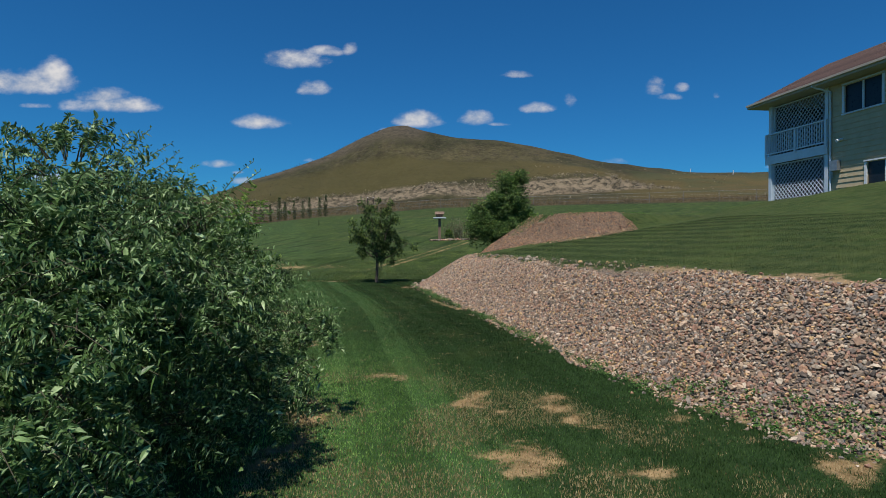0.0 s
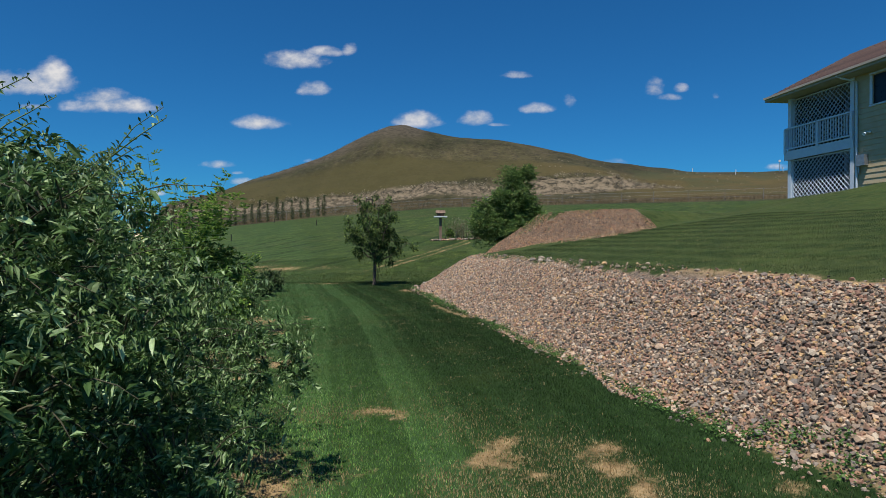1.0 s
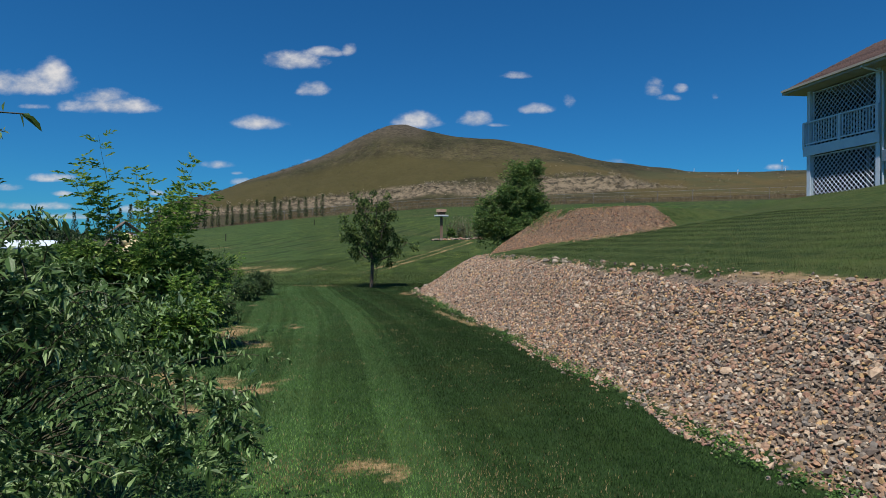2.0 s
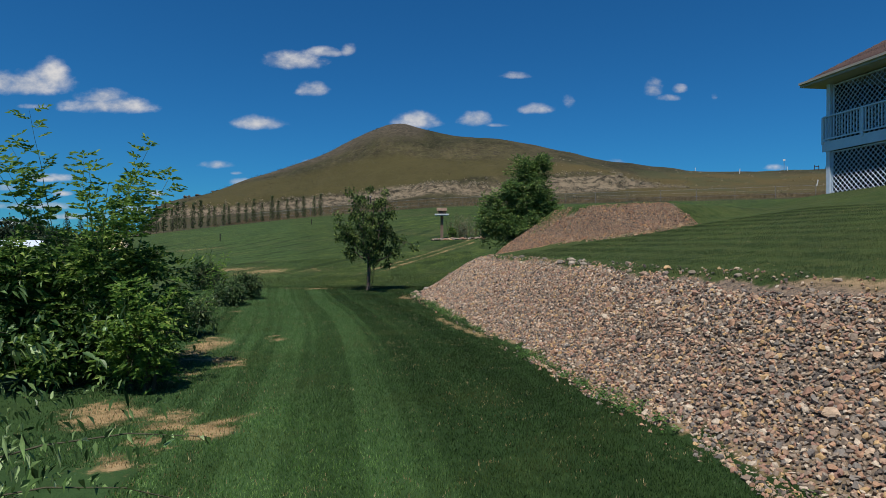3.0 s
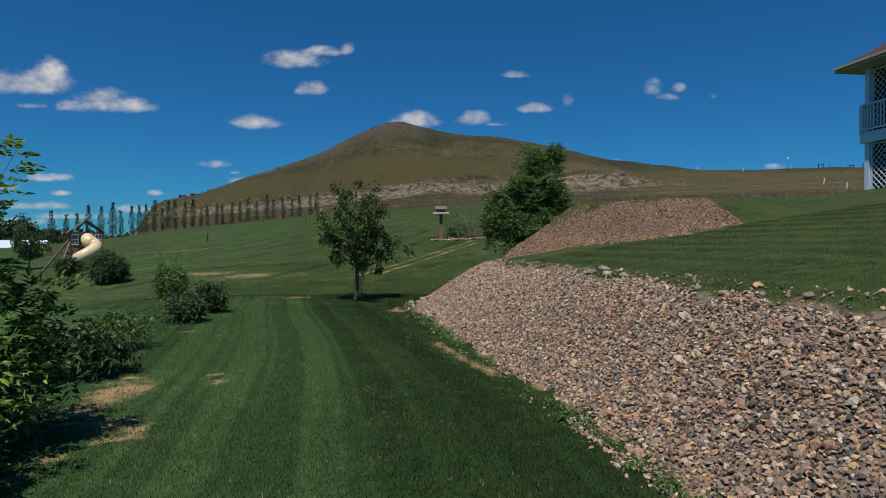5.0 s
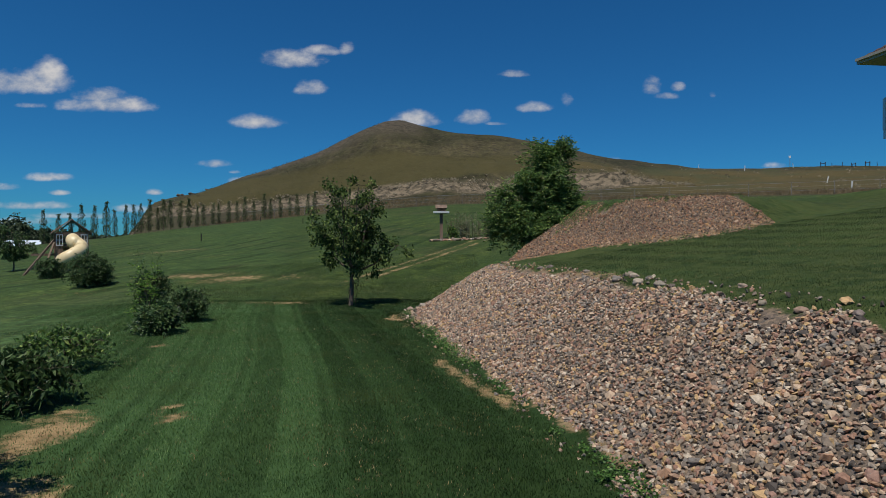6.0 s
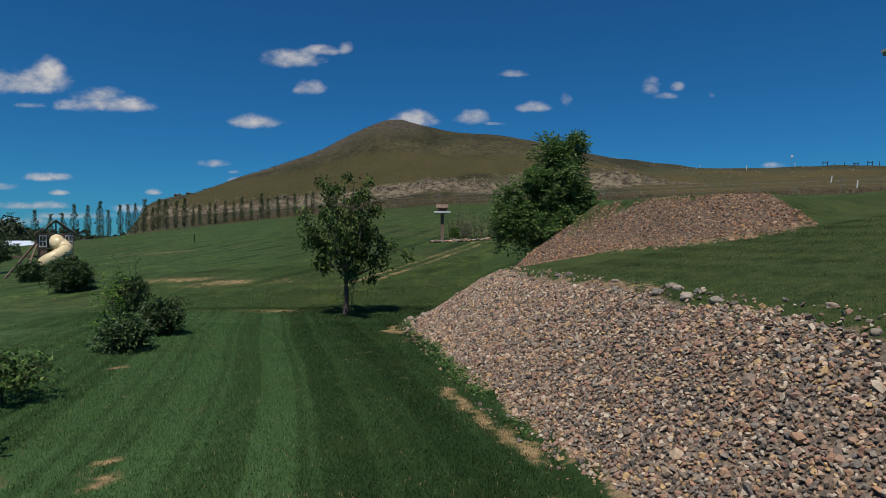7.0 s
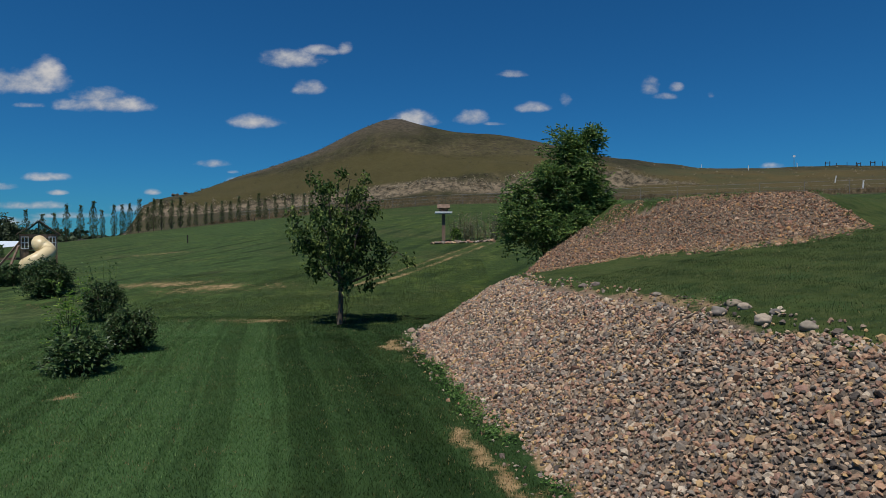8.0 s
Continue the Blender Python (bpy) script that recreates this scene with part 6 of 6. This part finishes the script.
def marker(x, y, tall, lean):
    ob = thing("marker_post", on_ground(x, y), "white marker post leaning in dry prairie grass", "marker post", "white marker posts")
    g = Geo()
    g.bar((0, 0, -0.3), (lean, 0, tall * 0.85), 0.11, 0.11)
    part("post", g, M_WHITE, ob)
    g = Geo()
    g.bar((lean * 0.97, 0, tall * 0.83), (lean * 1.06, 0, tall * 0.9), 0.14, 0.14)
    part("cap", g, M_WHITE, ob)


for mx, my, mt, ml in ((68.5, 165, 1.1, 0.05), (71, 146, 1.4, 0.1), (63, 104, 1.2, 0.25), (86, 152, 1.2, -0.1), (52.5, 83, 1.1, 0.12)):
    marker(mx, my, mt, ml)


def thin_pole(x, y, tall, name, label):
    ob = thing(name, on_ground(x, y), label, "pole")
    g = Geo()
    g.tube([(0, 0, -0.3), (0, 0, tall)], 0.06, 6, True)
    part("pole", g, M_METAL, ob)
    g = Geo()
    g.box((0, 0, tall + 0.1), (0.55, 0.08, 0.5))
    part("plate", g, M_WHITE, ob, "small white plate")


thin_pole(84, 150, 2.6, "sign_pole", "thin pole with a small white plate on the ridge")


def stake(x, y, tall):
    ob = thing("stake", on_ground(x, y), "thin dark stake standing in the lawn", "stake", "stakes in the lawn")
    g = Geo()
    g.tube([(0, 0, -0.1), (0, 0, tall)], 0.035, 6, True)
    part("rod", g, M_TIMBER_DARK, ob)


for sx, sy in ((-22.0, 79.0), (-15.8, 45.6), (-12.5, 60)):
    stake(sx, sy, 0.5)


for k, px in enumerate((94.5, 97, 99.5, 105.5, 111)):
    ob = thing("fence_post", on_ground(px, 150.5), "dark timber fence post on the skyline", "fence post", "fence posts on the skyline")
    g = Geo()
    g.tube([(0, 0, -0.3), (0.05 * (k % 3 - 1), 0, 0.75 + 0.3 * (k % 2))], 0.06, 6, True)
    part("post", g, M_TIMBER_DARK, ob)


def crag(x, y, size, seed):
    v, f = PEBBLES[seed % len(PEBBLES)]
    g = Geo()
    g.add(v * np.array(size), f)
    ob = new("crag", g.mesh("crag", M_CRAG))
    ob.matrix_world = pose(x, y, ground_at(x, y) + size[2] * 0.3, 0, 0, seed * 61 % 360)
    tagged(ob, "weathered tan rock outcrop on the hill shoulder", "rock", "rocks on the hill shoulder")


for k in range(9):
    crag(-74.5 + 2.0 * k + 0.9 * math.sin(k * 5), 160 + 3 * math.sin(k * 3), (0.7 + 0.3 * math.sin(k), 0.7, 0.7 + 0.3 * math.cos(k * 2)), k)


# ---- scrub on the prairie and the hill ----
def scrub():
    rng = np.random.default_rng(81)
    g = Geo()

    def clumps(x, y, r, per=24, g=g):
        n = len(x)
        z = height(x, y)
        px = np.repeat(x, per) + rng.normal(size=n * per) * np.repeat(r, per) * 0.5
        py = np.repeat(y, per) + rng.normal(size=n * per) * np.repeat(r, per) * 0.5
        pz = np.repeat(z, per) + np.abs(rng.normal(size=n * per)) * np.repeat(r, per) * 0.5
        d = rng.normal(size=(n * per, 3)) + np.array([0, 0, 0.7])
        leaf_cloud(g, np.stack([px, py, pz], 1), d, 0.55 * np.repeat(r, per).mean(), 0.34 * np.repeat(r, per).mean(), 0.25, 0.1, rng)

    n = 650
    x = rng.uniform(-64, 46, n)
    y = 116 - 0.06 * x + rng.uniform(0, 6.5, n)
    clumps(x, y, rng.uniform(0.25, 0.6, n))
    x, y = rng.uniform(-60, 60, 2600), 123 + 43 * rng.random(2600)
    keep = (lattice_noise(x, y, 9, 83) + 0.25 * smooth(-5, -30, x) > 0.5) & ((x < 0) | (y < 148))
    dots = Geo()
    clumps(x[keep], y[keep], 0.12 + 0.36 * rng.random(keep.sum()) ** 2, 7, dots)
    tagged(new("hill_scrub", dots.mesh("hill_scrub", M_SAGE_DARK)), "small dark shrubs scattered over the hill", "scrub", kind="stuff")
    x, y = rng.uniform(20, 110, 170), rng.uniform(80, 150, 170)
    clumps(x, y, rng.uniform(0.15, 0.35, 170))
    t = Geo()
    n = 22000
    x = rng.uniform(-30, 60, n)
    y = edge_of_lawn(x) + 1.5 + 20 * rng.random(n)
    keep = lattice_noise(x, y, 3.0, 82) > 0.3
    x, y = x[keep], y[keep]
    d = rng.normal(size=(len(x), 3)) * 0.35 + np.array([0, 0, 1.0])
    leaf_cloud(t, np.stack([x, y, height(x, y) - 0.03], 1), d, 0.45, 0.06, 0.2, 0.0, rng)
    tagged(new("tall_grass", t.mesh("tall_grass", M_TALLGRASS)), "tall grey-brown dry grass along the fence", "grass", kind="stuff")
    tagged(new("sagebrush", g.mesh("sagebrush", M_SAGE)), "grey sagebrush clumps on the dry hill and bank", "scrub", kind="stuff")


scrub()


# ---- the valley beyond ----
def far_tree(name, at, size, n, seed, label, leaf=0.5):
    rng = np.random.default_rng(seed)
    ob = thing(name, at, label, "tree", "trees in the valley")
    g, c = Geo(), Geo()
    g.tube([(0, 0, -0.5), (0.1, 0, size[2] * 0.6)], [0.28, 0.12], 6)
    lobes = rng.normal(size=(16, 3)) * np.array(size) * np.array([0.42, 0.42, 0.26]) + np.array([0, 0, size[2] * 0.58])
    pts = lobes[rng.integers(0, 16, n)] + rng.normal(size=(n, 3)) * np.array(size) * 0.15
    pts[:, 2] = np.maximum(pts[:, 2], size[2] * 0.08)
    leaf_cloud(c, pts, rng.normal(size=(n, 3)), leaf, leaf * 0.6, 0.25, 0.1, rng)
    part("trunk", g, M_BARK, ob)
    part("crown", c, M_FARTREE, ob)


for k, (tx, ty, th) in enumerate([(-59.5, 91, 3.9), (-62.5, 92, 4.4), (-66, 91, 4.2)]):
    far_tree("valley_tree", on_ground(tx, ty), (3.6, 3.6, th), 2600, 90 + k, "broad dark green tree in the valley", 0.55)


def far_woods():
    rng = np.random.default_rng(95)
    g = Geo()
    n = 9000
    x = rng.uniform(-420, -90, n)
    y = 300 + rng.uniform(0, 90, n) + 20 * np.sin(x / 30)
    z = height(x, y) + rng.random(n) ** 0.7 * (5 + 5 * lattice_noise(x, 0 * x, 18, 96))
    leaf_cloud(g, np.stack([x, y, z], 1), rng.normal(size=(n, 3)), 3.2, 2.4, 0.25, 0.1, rng)
    tagged(new("far_woods", g.mesh("far_woods", M_FARTREE)), "dark belt of distant woods across the valley", "woods", kind="stuff")


far_woods()


def shed(at, size, turn, mat, roof_mat, label):
    ob = thing("shed", at, label, "shed", turn=turn)
    g = Geo()
    g.box((0, 0, size[2] / 2 - 0.2), (size[0], size[1], size[2] + 0.4))
    part("wall", g, mat, ob)
    g = Geo()
    for s in (-1, 1):
        g.bar((-size[0] / 2 - 0.2, s * size[1] * 0.26, size[2] + size[1] * 0.1), (size[0] / 2 + 0.2, s * size[1] * 0.26, size[2] + size[1] * 0.1), size[1] * 0.58, 0.08, (0, s * 0.4, 0.92))
    part("roof", g, roof_mat, ob)
    for k in range(3):
        g = Geo()
        g.box((-size[0] / 3 + k * size[0] / 3, -size[1] / 2 - 0.02, size[2] * 0.5), (size[0] * 0.12, 0.06, size[2] * 0.35))
        part("window", g, M_GLASS_DARK, ob)


shed(on_ground(-53.8, 79), (8.5, 4.0, 1.4), 30, M_PALE, M_PALE, "long low white shed in the valley")
shed(on_ground(-40.5, 53), (2.2, 1.4, 0.5), 20, M_BRICKRED, M_TIMBER, "low red-brown timber stack by the valley lawn")
shed(on_ground(-95, 210), (10, 7, 3.0), 10, M_WHITE, M_TIMBER_DARK, "distant white house in the valley")
shed(on_ground(-120, 215), (9, 6, 3.0), -5, M_WHITE, M_TIMBER_DARK, "distant white house in the valley")
